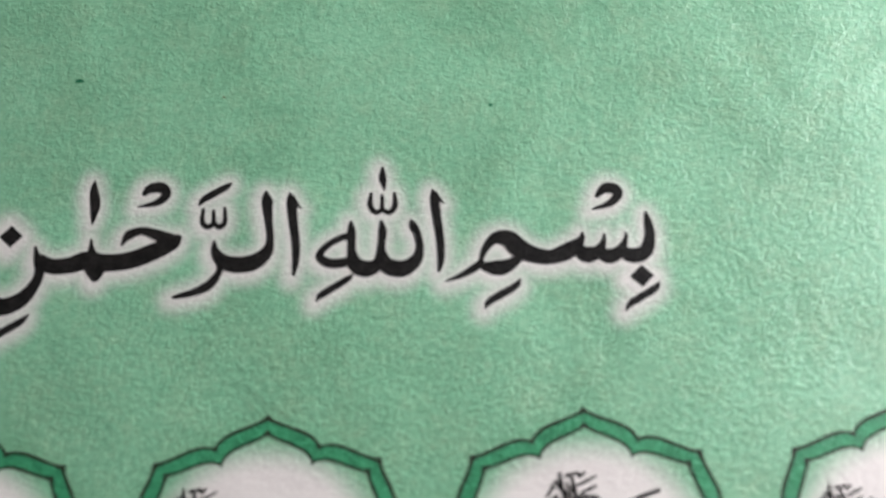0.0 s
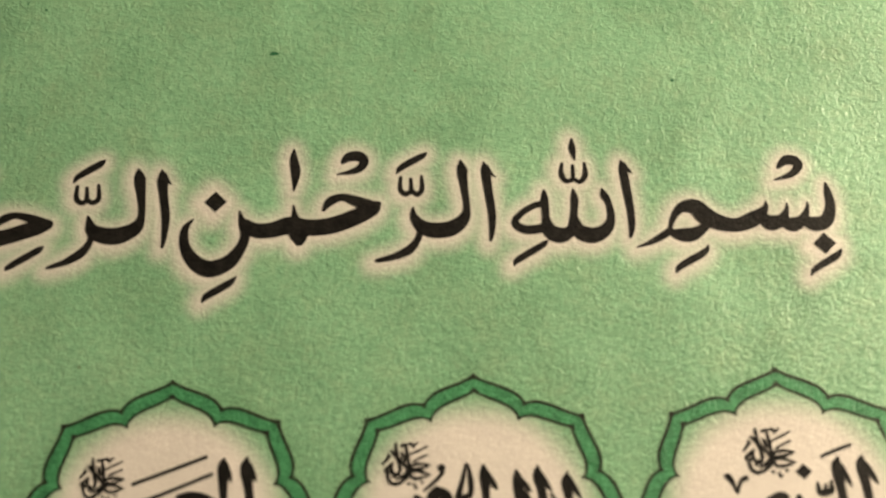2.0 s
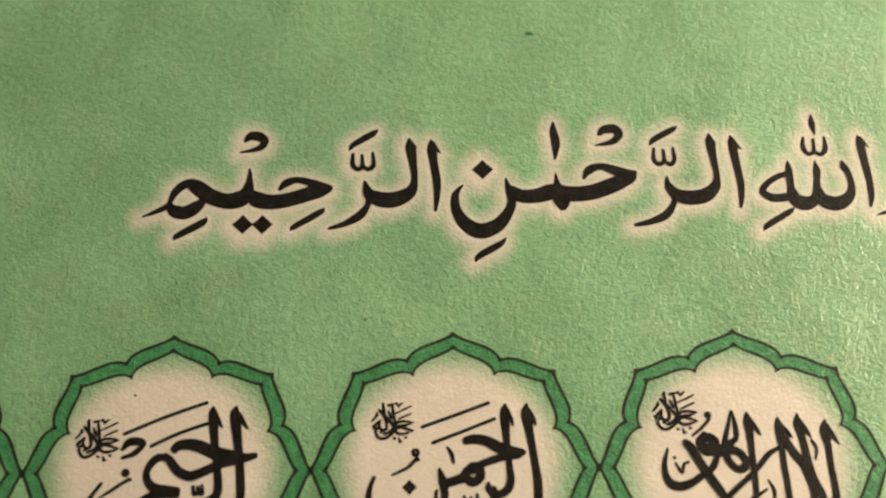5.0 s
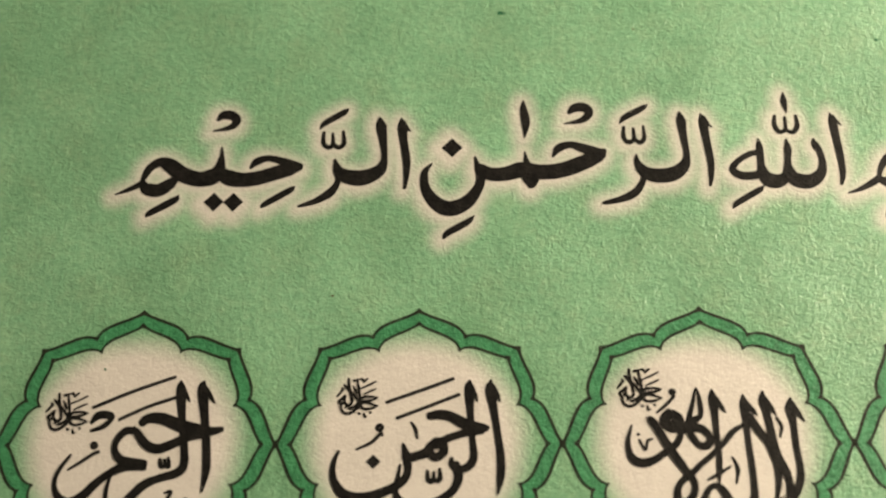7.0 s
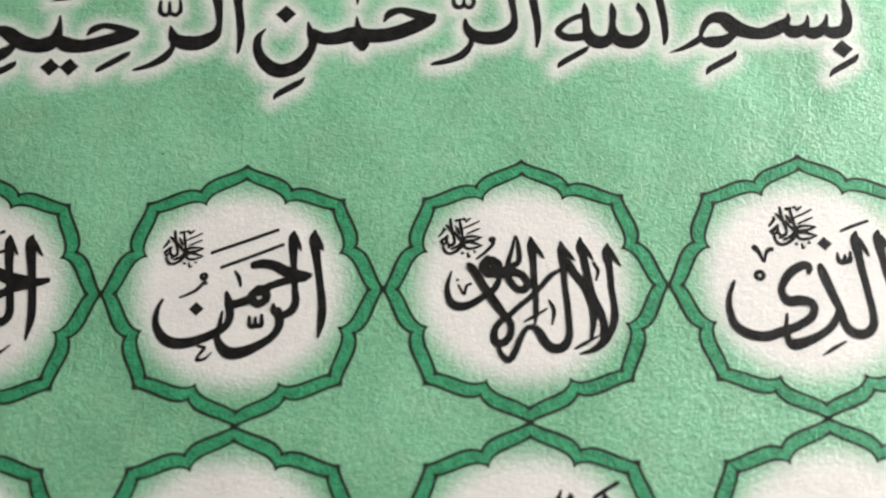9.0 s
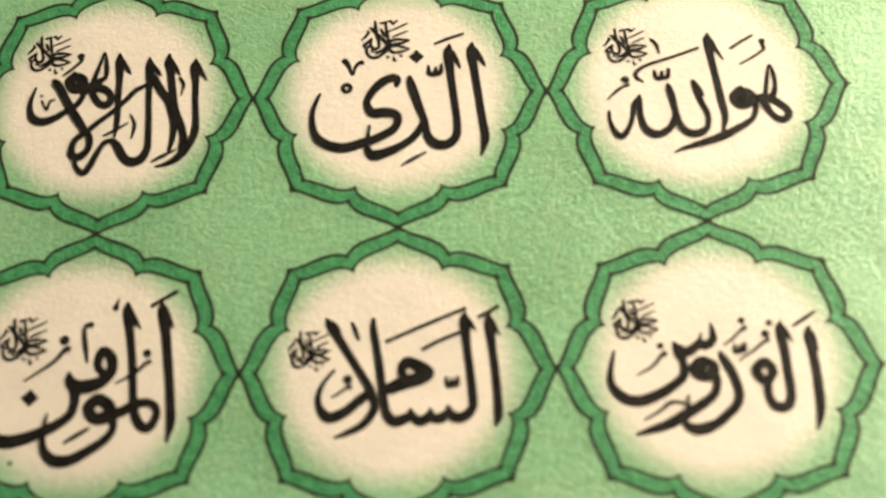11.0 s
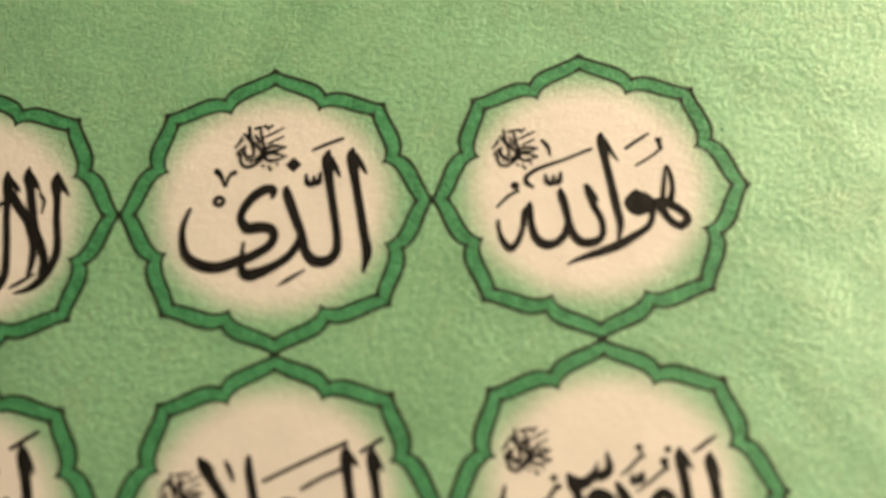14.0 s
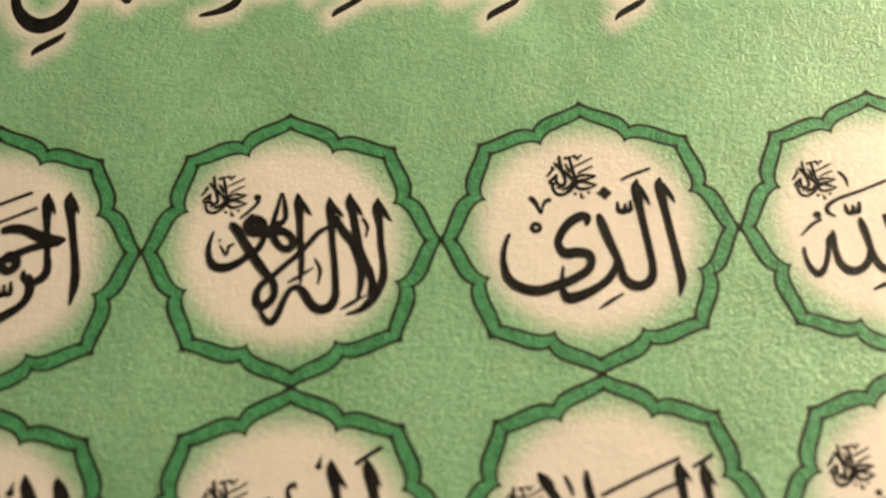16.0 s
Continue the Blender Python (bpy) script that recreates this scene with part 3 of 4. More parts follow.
def write_huwallah(ink):
    pen(ink, (1.55, 6.03, 0.24), (1.52, 5.15, 0.94), (1.80, 2.70, 0.76), (2.15, 0.39, 0.76), (2.41, -1.60, 0.81), (2.65, -3.29, 0.69), (2.31, -4.99, 0.29))
    pen(ink, (1.79, 5.25, 0.59), (2.36, 4.00, 0.47), (2.96, 3.04, 0.18))
    pen(ink, (4.55, -0.36, 1.10), (3.76, -1.28, 1.22), (4.37, -2.04, 1.21), (5.38, -1.42, 1.33), (4.78, -0.71, 1.10), (4.45, -1.26, 1.21))
    pen(ink, (5.57, -1.60, 0.87), (5.72, -2.62, 0.63), (5.23, -3.70, 0.63), (3.82, -4.62, 0.80), (2.16, -5.47, 0.92), (0.27, -6.09, 0.80), (-1.34, -6.55, 0.52), (-2.58, -7.03, 0.23))
    pen(ink, (5.74, -1.50, 0.87), (6.81, -1.38, 0.98), (7.81, -1.83, 0.87), (8.76, -2.61, 0.75), (8.93, -3.34, 0.75), (8.25, -3.81, 0.80), (7.37, -3.26, 0.69), (6.71, -2.22, 0.75), (6.27, -1.52, 0.75))
    pen(ink, (6.77, -1.27, 0.52), (7.11, 0.69, 0.41), (7.46, 2.27, 0.23), (7.81, 1.22, 0.47), (7.85, -0.20, 0.46), (7.52, -1.20, 0.75))
    pen(ink, (-0.32, 0.70, 0.53), (-0.02, -0.06, 0.87), (0.31, -1.48, 0.70), (0.91, -2.92, 0.64), (0.87, -4.30, 0.63), (0.12, -4.98, 0.86), (-0.93, -5.04, 0.92), (-1.75, -4.33, 0.81), (-2.15, -3.03, 0.69), (-2.42, -1.34, 0.76), (-2.68, -0.19, 0.76), (-2.78, 0.49, 0.29))
    pen(ink, (0.16, 0.11, 0.41), (0.51, -0.54, 0.41), (0.73, -1.00, 0.18))
    pen(ink, (-2.26, -3.03, 0.64), (-2.67, -4.12, 0.75), (-3.53, -4.90, 0.81), (-4.59, -5.01, 0.98), (-5.41, -4.25, 0.81), (-5.72, -2.84, 0.64), (-5.76, -1.44, 0.64), (-5.75, -0.76, 0.35))
    pen(ink, (-5.68, -1.11, 0.58), (-6.25, -1.69, 0.58), (-6.52, -3.08, 0.52), (-7.00, -4.44, 0.58), (-7.75, -5.23, 0.75), (-8.38, -4.64, 0.64), (-8.77, -3.52, 0.41), (-8.84, -2.40, 0.29))
    pen(ink, (0.53, 4.39, 0.35), (-1.97, 3.49, 0.35), (-4.73, 2.60, 0.41), (-5.86, 1.86, 0.47), (-5.91, 1.23, 0.47), (-5.26, 0.74, 0.29))
    pen(ink, (3.72, 4.21, 0.35), (4.88, 4.96, 0.35), (6.08, 5.66, 0.30))
    bead(ink, 6.97, 4.96, 0.16, 0.37)
    pen(ink, (6.96, 4.85, 0.47), (7.13, 4.02, 0.47))
    pen(ink, (7.07, 3.97, 0.29), (5.74, 3.06, 0.29), (4.55, 2.43, 0.24))
    pen(ink, (-4.09, 1.99, 0.29), (-3.94, 1.18, 0.53), (-3.42, 1.10, 0.53), (-3.30, 1.83, 0.35))
    pen(ink, (-3.42, 1.10, 0.53), (-2.77, 1.23, 0.53), (-2.63, 2.14, 0.35))
    bead(ink, -7.05, 1.01, 0.21, 0.43)
    pen(ink, (-6.72, 0.48, 0.41), (-7.32, 0.23, 0.35), (-8.05, -0.30, 0.35), (-8.91, -1.10, 0.23))
    pen(ink, (-4.21, 5.53, 0.36), (-3.67, 4.86, 0.41), (-3.49, 3.92, 0.24))


def write_rahim(ink):
    pen(ink, (7.06, 6.78, 0.26), (6.95, 5.80, 1.14), (7.37, 2.74, 0.93), (7.73, -0.27, 0.92), (7.85, -2.65, 0.85), (7.49, -4.88, 0.26))
    pen(ink, (7.31, 5.92, 0.60), (7.86, 5.05, 0.53), (8.34, 4.38, 0.19))
    pen(ink, (4.60, 6.80, 0.26), (4.62, 5.81, 1.07), (4.94, 2.75, 0.86), (5.37, -0.26, 0.86), (5.46, -2.05, 0.92), (4.76, -2.93, 0.98), (2.83, -3.51, 0.85), (1.39, -4.15, 0.98), (0.30, -5.20, 0.98), (-0.79, -6.24, 0.98), (-1.77, -6.59, 0.85), (-2.43, -6.01, 0.59), (-2.51, -4.66, 0.46), (-2.18, -3.19, 0.32))
    pen(ink, (4.92, 5.93, 0.46), (5.29, 5.19, 0.46), (5.65, 4.52, 0.19))
    pen(ink, (0.61, 2.24, 0.86), (1.35, 2.78, 1.07), (2.87, 2.77, 1.27), (4.76, 2.03, 1.40), (6.62, 1.47, 1.52), (8.14, 1.40, 0.99), (9.33, 1.64, 0.59))
    pen(ink, (7.85, 1.23, 0.99), (5.77, 0.82, 0.99), (4.02, 0.05, 0.99), (2.55, -0.42, 1.06), (1.30, 0.06, 0.99), (0.28, 1.27, 0.86), (-0.20, 1.82, 0.46))
    pen(ink, (0.08, 1.45, 0.73), (-0.96, 1.46, 0.86), (-1.83, 0.50, 0.73), (-1.97, -0.52, 0.73), (-1.26, -1.54, 0.99), (0.28, -1.96, 1.19), (1.32, -2.09, 1.12))
    pen(ink, (1.33, -2.20, 0.99), (-0.60, -2.19, 1.12), (-2.33, -2.96, 0.86), (-3.72, -4.01, 0.92), (-5.07, -5.36, 1.05), (-6.32, -5.99, 1.11), (-7.47, -5.41, 0.85), (-8.05, -4.05, 0.52), (-7.68, -2.58, 0.46), (-6.58, -1.03, 0.33))
    pen(ink, (-4.70, 3.97, 0.40), (-0.40, 5.73, 0.40), (3.95, 7.24, 0.40))
    pen(ink, (-1.81, 2.67, 0.40), (1.12, 4.00, 0.40), (4.14, 5.02, 0.40))
    pen(ink, (-4.77, 2.33, 0.40), (-4.05, 3.12, 0.87), (-2.96, 3.17, 0.87), (-2.56, 2.86, 0.60), (-3.44, 1.96, 0.60), (-4.73, 1.48, 0.33))
    bead(ink, -4.21, -0.03, 0.24, 0.43)
    pen(ink, (-3.65, -0.69, 0.46), (-4.23, -0.93, 0.39), (-5.36, -1.70, 0.39), (-6.77, -2.58, 0.26))
    diamond(ink, -5.30, -7.10, 0.80)
    diamond(ink, -3.80, -7.11, 0.80)
    pen(ink, (2.89, -1.44, 0.33), (3.02, -2.21, 0.52), (3.43, -2.15, 0.46), (3.37, -1.50, 0.32))
    pen(ink, (3.43, -2.15, 0.46), (3.86, -2.22, 0.52), (3.78, -1.32, 0.32))
    pen(ink, (3.62, -4.98, 0.26), (4.27, -4.86, 0.45), (3.92, -5.68, 0.39), (3.56, -6.32, 0.45), (4.58, -6.44, 0.39), (5.93, -5.45, 0.19))


def write_mumin(ink):
    pen(ink, (7.14, 7.16, 0.25), (7.28, 6.16, 1.15), (7.75, 3.71, 0.95), (8.16, 0.84, 0.95), (8.58, -2.55, 0.94), (8.74, -4.49, 0.93), (8.51, -6.36, 0.32))
    pen(ink, (7.51, 6.27, 0.68), (7.99, 5.33, 0.60), (8.41, 4.51, 0.19))
    pen(ink, (3.80, 7.20, 0.25), (3.84, 6.20, 1.09), (4.27, 3.75, 0.83), (4.71, 0.87, 0.82), (4.98, -1.96, 0.82), (5.33, -3.91, 0.94), (6.03, -4.91, 1.00), (6.75, -4.98, 0.93), (7.34, -3.93, 0.81), (7.20, -3.09, 0.81), (6.40, -2.64, 0.82), (5.29, -2.80, 0.94), (3.91, -3.51, 1.06), (2.80, -3.73, 1.19))
    pen(ink, (4.13, 6.20, 0.60), (4.67, 5.25, 0.60), (5.21, 4.55, 0.19))
    pen(ink, (1.62, -2.16, 1.19), (0.81, -3.05, 1.19), (1.42, -4.05, 1.19), (2.64, -3.89, 1.34), (2.77, -2.95, 1.26), (1.62, -2.16, 1.19))
    pen(ink, (3.08, -3.73, 0.94), (3.30, -5.01, 0.81), (2.62, -6.10, 0.87), (1.00, -7.19, 0.99), (-0.62, -7.99, 1.12), (-2.01, -7.99, 1.18), (-2.88, -7.33, 0.94), (-3.27, -6.34, 0.67), (-3.26, -4.68, 0.42), (-3.10, -3.57, 0.25))
    pen(ink, (1.91, 0.21, 0.82), (1.37, 0.90, 0.82), (1.39, 1.76, 0.90), (1.81, 2.39, 0.98), (2.58, 1.75, 1.06), (2.74, 0.60, 1.06), (2.10, -0.36, 1.13), (1.00, -0.91, 1.35), (-0.41, -1.07, 1.43), (-1.17, -0.50, 1.13), (-1.39, 0.30, 0.43))
    pen(ink, (-0.87, -0.90, 1.07), (-0.58, -2.19, 0.94), (-0.85, -3.59, 0.94), (-1.92, -4.53, 1.00), (-3.55, -5.35, 1.12), (-5.20, -5.94, 1.19), (-6.86, -6.21, 1.31), (-8.02, -5.65, 1.13), (-8.79, -4.37, 0.82), (-8.95, -2.97, 0.60), (-8.36, -0.89, 0.25))
    diamond(ink, -4.94, -2.05, 0.90)
    bead(ink, -2.13, 3.52, 0.27, 0.45)
    pen(ink, (-1.62, 2.59, 0.68), (-1.96, 2.65, 0.52), (-3.09, 1.34, 0.42), (-5.66, -0.40, 0.25))
    bead(ink, 0.27, 5.01, 0.17, 0.34)
    pen(ink, (-0.14, 5.07, 0.33), (-0.28, 4.37, 0.43), (-0.03, 2.92, 0.52), (0.27, 1.37, 0.25))
    bead(ink, 2.61, 6.68, 0.17, 0.35)
    pen(ink, (2.61, 6.80, 0.43), (2.86, 7.57, 0.19))
    bead(ink, 6.03, 2.11, 0.23, 0.40)
    pen(ink, (6.40, 1.31, 0.50), (6.06, 1.20, 0.42), (4.91, 0.19, 0.42), (3.19, -0.76, 0.18))
    pen(ink, (6.12, 6.76, 0.43), (7.30, 7.51, 0.43), (8.55, 8.21, 0.43))
    pen(ink, (-1.26, -6.35, 0.33), (-0.18, -5.70, 0.50), (1.01, -4.99, 0.33))


def write_salam(ink):
    pen(ink, (8.82, 5.45, 0.24), (8.71, 4.53, 1.02), (8.97, 2.24, 0.83), (9.22, -0.01, 0.82), (9.43, -2.79, 0.88), (9.44, -4.44, 0.82), (9.17, -5.25, 0.24))
    pen(ink, (8.95, 4.76, 0.56), (9.40, 3.83, 0.48), (9.75, 3.32, 0.18))
    pen(ink, (6.49, 5.65, 0.24), (6.38, 4.73, 1.02), (6.59, 2.27, 0.83), (6.86, 0.01, 0.83), (7.10, -2.50, 0.88), (7.04, -3.60, 0.88), (6.18, -4.41, 1.00), (5.21, -4.30, 1.00), (4.76, -3.36, 0.39))
    pen(ink, (6.62, 5.01, 0.56), (7.09, 4.32, 0.48), (7.45, 3.80, 0.18))
    pen(ink, (4.73, -4.07, 0.88), (4.00, -4.51, 1.00), (3.35, -4.39, 0.88), (3.11, -3.62, 0.39))
    pen(ink, (3.08, -4.28, 0.88), (2.24, -4.77, 1.00), (1.55, -4.38, 0.88), (1.25, -3.61, 0.39))
    pen(ink, (1.28, -4.27, 0.88), (-0.10, -4.75, 1.12), (-0.90, -4.09, 0.94), (-1.28, -2.43, 0.83), (-1.59, 0.09, 0.83), (-1.97, 2.35, 0.77), (-2.26, 4.07, 0.71), (-2.28, 5.17, 0.33))
    pen(ink, (-6.79, 5.16, 0.40), (-6.35, 4.41, 0.97), (-5.42, 2.96, 0.90), (-4.34, 1.24, 0.83), (-3.27, -0.46, 0.83), (-2.48, -1.86, 0.89), (-2.08, -3.25, 0.82), (-2.55, -4.35, 0.82), (-3.39, -5.17, 0.76), (-4.50, -5.70, 0.62), (-5.77, -6.19, 0.24))
    pen(ink, (-6.29, 4.81, 0.56), (-5.79, 4.34, 0.48), (-5.40, 3.93, 0.18))
    pen(ink, (-2.48, -2.03, 1.01), (-3.61, -2.80, 0.95), (-5.01, -3.89, 1.01), (-6.39, -4.32, 1.07), (-7.20, -3.49, 0.83), (-7.41, -2.38, 0.56), (-6.89, -0.99, 0.40), (-5.92, 0.18, 0.31))
    pen(ink, (0.65, -0.72, 0.92), (0.46, 0.07, 0.92), (0.93, 0.85, 1.09), (2.29, 0.28, 1.25), (2.99, -0.24, 1.09), (2.25, -0.68, 1.33), (0.58, -1.17, 1.33), (-0.77, -1.71, 1.17))
    pen(ink, (-1.06, 2.86, 0.40), (2.74, 4.48, 0.40), (6.51, 6.00, 0.40))
    pen(ink, (2.36, 2.03, 0.40), (4.12, 2.92, 0.40), (5.94, 3.64, 0.40))
    pen(ink, (7.74, 5.11, 0.40), (8.72, 5.62, 0.40), (9.65, 6.19, 0.40))
    pen(ink, (-4.37, 4.79, 0.33), (-4.00, 3.98, 0.48), (-3.68, 3.06, 0.33))
    bead(ink, -4.66, -0.73, 0.26, 0.42)
    pen(ink, (-4.35, -1.46, 0.56), (-4.68, -1.46, 0.39), (-5.24, -1.90, 0.31), (-6.14, -2.39, 0.24))
    pen(ink, (4.62, -0.64, 0.31), (4.75, -1.37, 0.55), (5.13, -1.37, 0.55), (5.22, -0.76, 0.31))
    pen(ink, (5.13, -1.37, 0.55), (5.63, -1.32, 0.55), (5.72, -0.60, 0.31))


def write_quddus_lower(ink):
    pen(ink, (-4.00, 2.35, 0.42), (-3.66, 1.40, 0.98), (-3.23, 0.39, 0.80), (-3.31, -0.84, 0.85), (-4.39, -1.82, 0.91), (-5.82, -2.63, 1.03), (-7.49, -3.17, 1.09), (-8.81, -2.88, 1.03), (-9.80, -1.94, 0.86), (-10.07, -0.67, 0.61), (-9.59, 1.62, 0.24))
    pen(ink, (-3.73, 1.73, 1.10), (-2.96, 1.39, 1.04), (-2.09, 1.83, 0.92), (-1.57, 2.61, 0.42), (-1.39, 3.17, 0.24))
    pen(ink, (-1.73, 2.16, 0.92), (-1.09, 2.04, 0.98), (-0.38, 2.49, 0.80), (-0.31, 3.16, 0.61), (-0.47, 4.07, 0.24))
    pen(ink, (-1.69, 0.59, 0.92), (-2.37, -0.18, 0.85), (-1.84, -0.79, 1.03), (-0.77, -0.80, 1.09), (-0.51, 0.03, 1.03), (-1.59, 0.54, 0.97), (-1.61, -0.19, 0.97))
    pen(ink, (-0.25, -0.97, 0.85), (-0.40, -2.29, 0.78), (-1.31, -3.22, 0.91), (-3.04, -4.29, 1.02), (-5.03, -5.36, 0.96), (-6.69, -5.89, 0.69), (-7.95, -6.26, 0.24))
    pen(ink, (1.29, -3.78, 0.85), (-0.49, -5.28, 0.96), (-2.15, -5.86, 1.14), (-3.18, -5.53, 0.85), (-3.48, -4.83, 0.50), (-3.14, -3.75, 0.41), (-2.97, -2.66, 0.24))
    pen(ink, (1.29, -3.78, 0.85), (1.69, -2.69, 0.85), (1.36, -1.04, 0.91), (0.72, 0.35, 0.91), (0.19, 1.36, 0.42))
    bead(ink, -5.28, 2.03, 0.16, 0.33)
    pen(ink, (-4.82, 1.29, 0.61), (-5.15, 1.19, 0.42), (-6.08, 0.13, 0.33), (-7.57, -0.74, 0.18))
    pen(ink, (-7.12, -4.91, 0.24), (-5.70, -4.11, 0.33), (-4.54, -3.30, 0.42), (-3.22, -3.47, 0.24))


def write_quddus_upper(ink):
    pen(ink, (8.65, 3.74, 0.23), (8.51, 2.85, 0.96), (8.73, 1.26, 0.90), (8.92, -0.83, 0.89), (8.95, -3.91, 0.89), (8.52, -5.91, 0.31))
    pen(ink, (8.76, 3.10, 0.60), (9.04, 2.19, 0.50), (9.28, 1.39, 0.18))
    pen(ink, (6.06, 4.24, 0.24), (5.93, 3.39, 0.96), (6.16, 1.38, 0.90), (6.31, -0.71, 0.89), (6.41, -2.77, 0.89), (5.95, -3.77, 1.00), (4.95, -3.83, 0.94), (4.40, -2.93, 0.83), (4.38, -1.65, 0.83), (4.92, -0.54, 0.95), (4.25, 0.32, 0.95), (3.41, -0.37, 0.95), (3.82, -1.21, 0.95), (4.52, -1.40, 0.95))
    pen(ink, (6.23, 3.59, 0.60), (6.64, 2.83, 0.50), (6.98, 2.23, 0.18))
    bead(ink, 4.97, 4.07, 0.16, 0.32)
    bead(ink, 4.55, 3.03, 0.21, 0.37)
    pen(ink, (4.79, 2.49, 0.50), (4.32, 2.20, 0.31), (3.25, 1.41, 0.31), (1.85, 0.48, 0.18))
    bead(ink, 2.44, 4.35, 0.16, 0.37)
    pen(ink, (2.73, 3.70, 0.60), (2.25, 3.35, 0.31), (1.39, 2.55, 0.31), (0.58, 2.01, 0.18))
    pen(ink, (7.16, 3.76, 0.31), (8.22, 4.40, 0.41), (9.29, 5.10, 0.31))
    pen(ink, (1.60, 2.12, 0.23), (1.66, 1.43, 0.60), (2.04, 1.47, 0.50), (2.18, 2.09, 0.23))
    pen(ink, (2.04, 1.47, 0.50), (2.47, 1.55, 0.60), (2.58, 2.28, 0.23))


def write_muhaymin(ink):
    pen(ink, (8.11, 6.69, 0.23), (8.19, 5.78, 0.98), (8.53, 3.81, 0.93), (8.82, 1.68, 0.88), (9.13, -0.63, 0.92), (9.39, -3.09, 0.96), (9.33, -5.37, 0.23))
    pen(ink, (8.42, 6.08, 0.64), (8.97, 4.99, 0.71), (9.41, 4.20, 0.17))
    pen(ink, (5.05, 7.04, 0.23), (5.15, 6.00, 1.02), (5.45, 4.23, 0.89), (5.70, 1.70, 0.88), (5.95, -0.61, 0.92), (6.24, -2.89, 0.96), (6.58, -4.39, 1.00), (7.15, -5.04, 0.91), (7.89, -4.77, 0.83), (8.24, -3.84, 0.75), (7.91, -2.99, 0.79), (7.04, -2.89, 0.79), (6.12, -3.26, 0.87), (5.01, -3.59, 1.00), (3.89, -3.85, 1.08), (2.77, -4.18, 1.46), (1.45, -4.27, 1.25), (0.36, -4.02, 1.09), (-0.15, -3.42, 0.57), (-0.26, -2.78, 0.19))
    pen(ink, (5.37, 6.20, 0.59), (5.82, 5.21, 0.64), (6.26, 4.48, 0.17))
    pen(ink, (1.88, -4.74, 0.83), (2.36, -5.58, 0.95), (3.39, -6.33, 0.99), (4.53, -6.33, 0.99), (5.12, -5.59, 0.91), (5.13, -4.75, 0.91), (4.30, -4.19, 1.04), (2.77, -4.18, 1.25))
    pen(ink, (2.50, -3.43, 0.75), (2.93, -2.11, 0.64), (3.37, -0.78, 0.46), (3.62, -0.08, 0.19), (3.72, -1.17, 0.64), (3.57, -2.68, 0.70), (3.29, -3.62, 0.70))
    pen(ink, (-0.05, -3.79, 0.83), (-0.88, -4.07, 1.04), (-1.99, -4.35, 1.21), (-2.96, -4.25, 1.17), (-3.84, -3.40, 0.84))
    pen(ink, (2.01, 2.81, 0.94), (0.91, 2.12, 1.20), (1.41, 1.18, 1.24), (2.58, 1.14, 1.24), (2.79, 1.91, 1.05), (2.32, 2.65, 1.00), (1.81, 2.79, 0.94))
    pen(ink, (0.97, 1.63, 1.06), (0.10, 0.77, 1.05), (-1.00, 0.20, 1.22), (-1.97, 0.17, 1.18), (-2.38, 0.69, 0.80), (-2.48, 1.15, 0.19))
    pen(ink, (-2.17, 0.21, 0.97), (-1.87, -0.94, 0.84), (-2.08, -2.08, 0.84), (-2.76, -2.84, 0.84), (-3.82, -3.59, 0.83), (-5.28, -4.14, 0.92), (-6.82, -4.14, 0.92), (-8.11, -3.19, 0.57), (-8.10, -1.86, 0.28))
    bead(ink, 2.08, 6.13, 0.28, 0.39)
    pen(ink, (2.64, 5.08, 0.40), (1.75, 5.14, 0.40), (0.66, 4.36, 0.40), (-1.26, 3.16, 0.23))
    bead(ink, 3.74, 5.42, 0.16, 0.47)
    pen(ink, (3.81, 5.66, 0.40), (3.98, 6.37, 0.17))
    bead(ink, 0.77, -1.76, 0.19, 0.42)
    pen(ink, (0.78, -1.44, 0.40), (0.78, -1.11, 0.17))
    bead(ink, -3.38, 3.71, 0.20, 0.43)
    pen(ink, (-2.72, 2.65, 0.35), (-3.48, 2.96, 0.40), (-3.99, 2.34, 0.29))


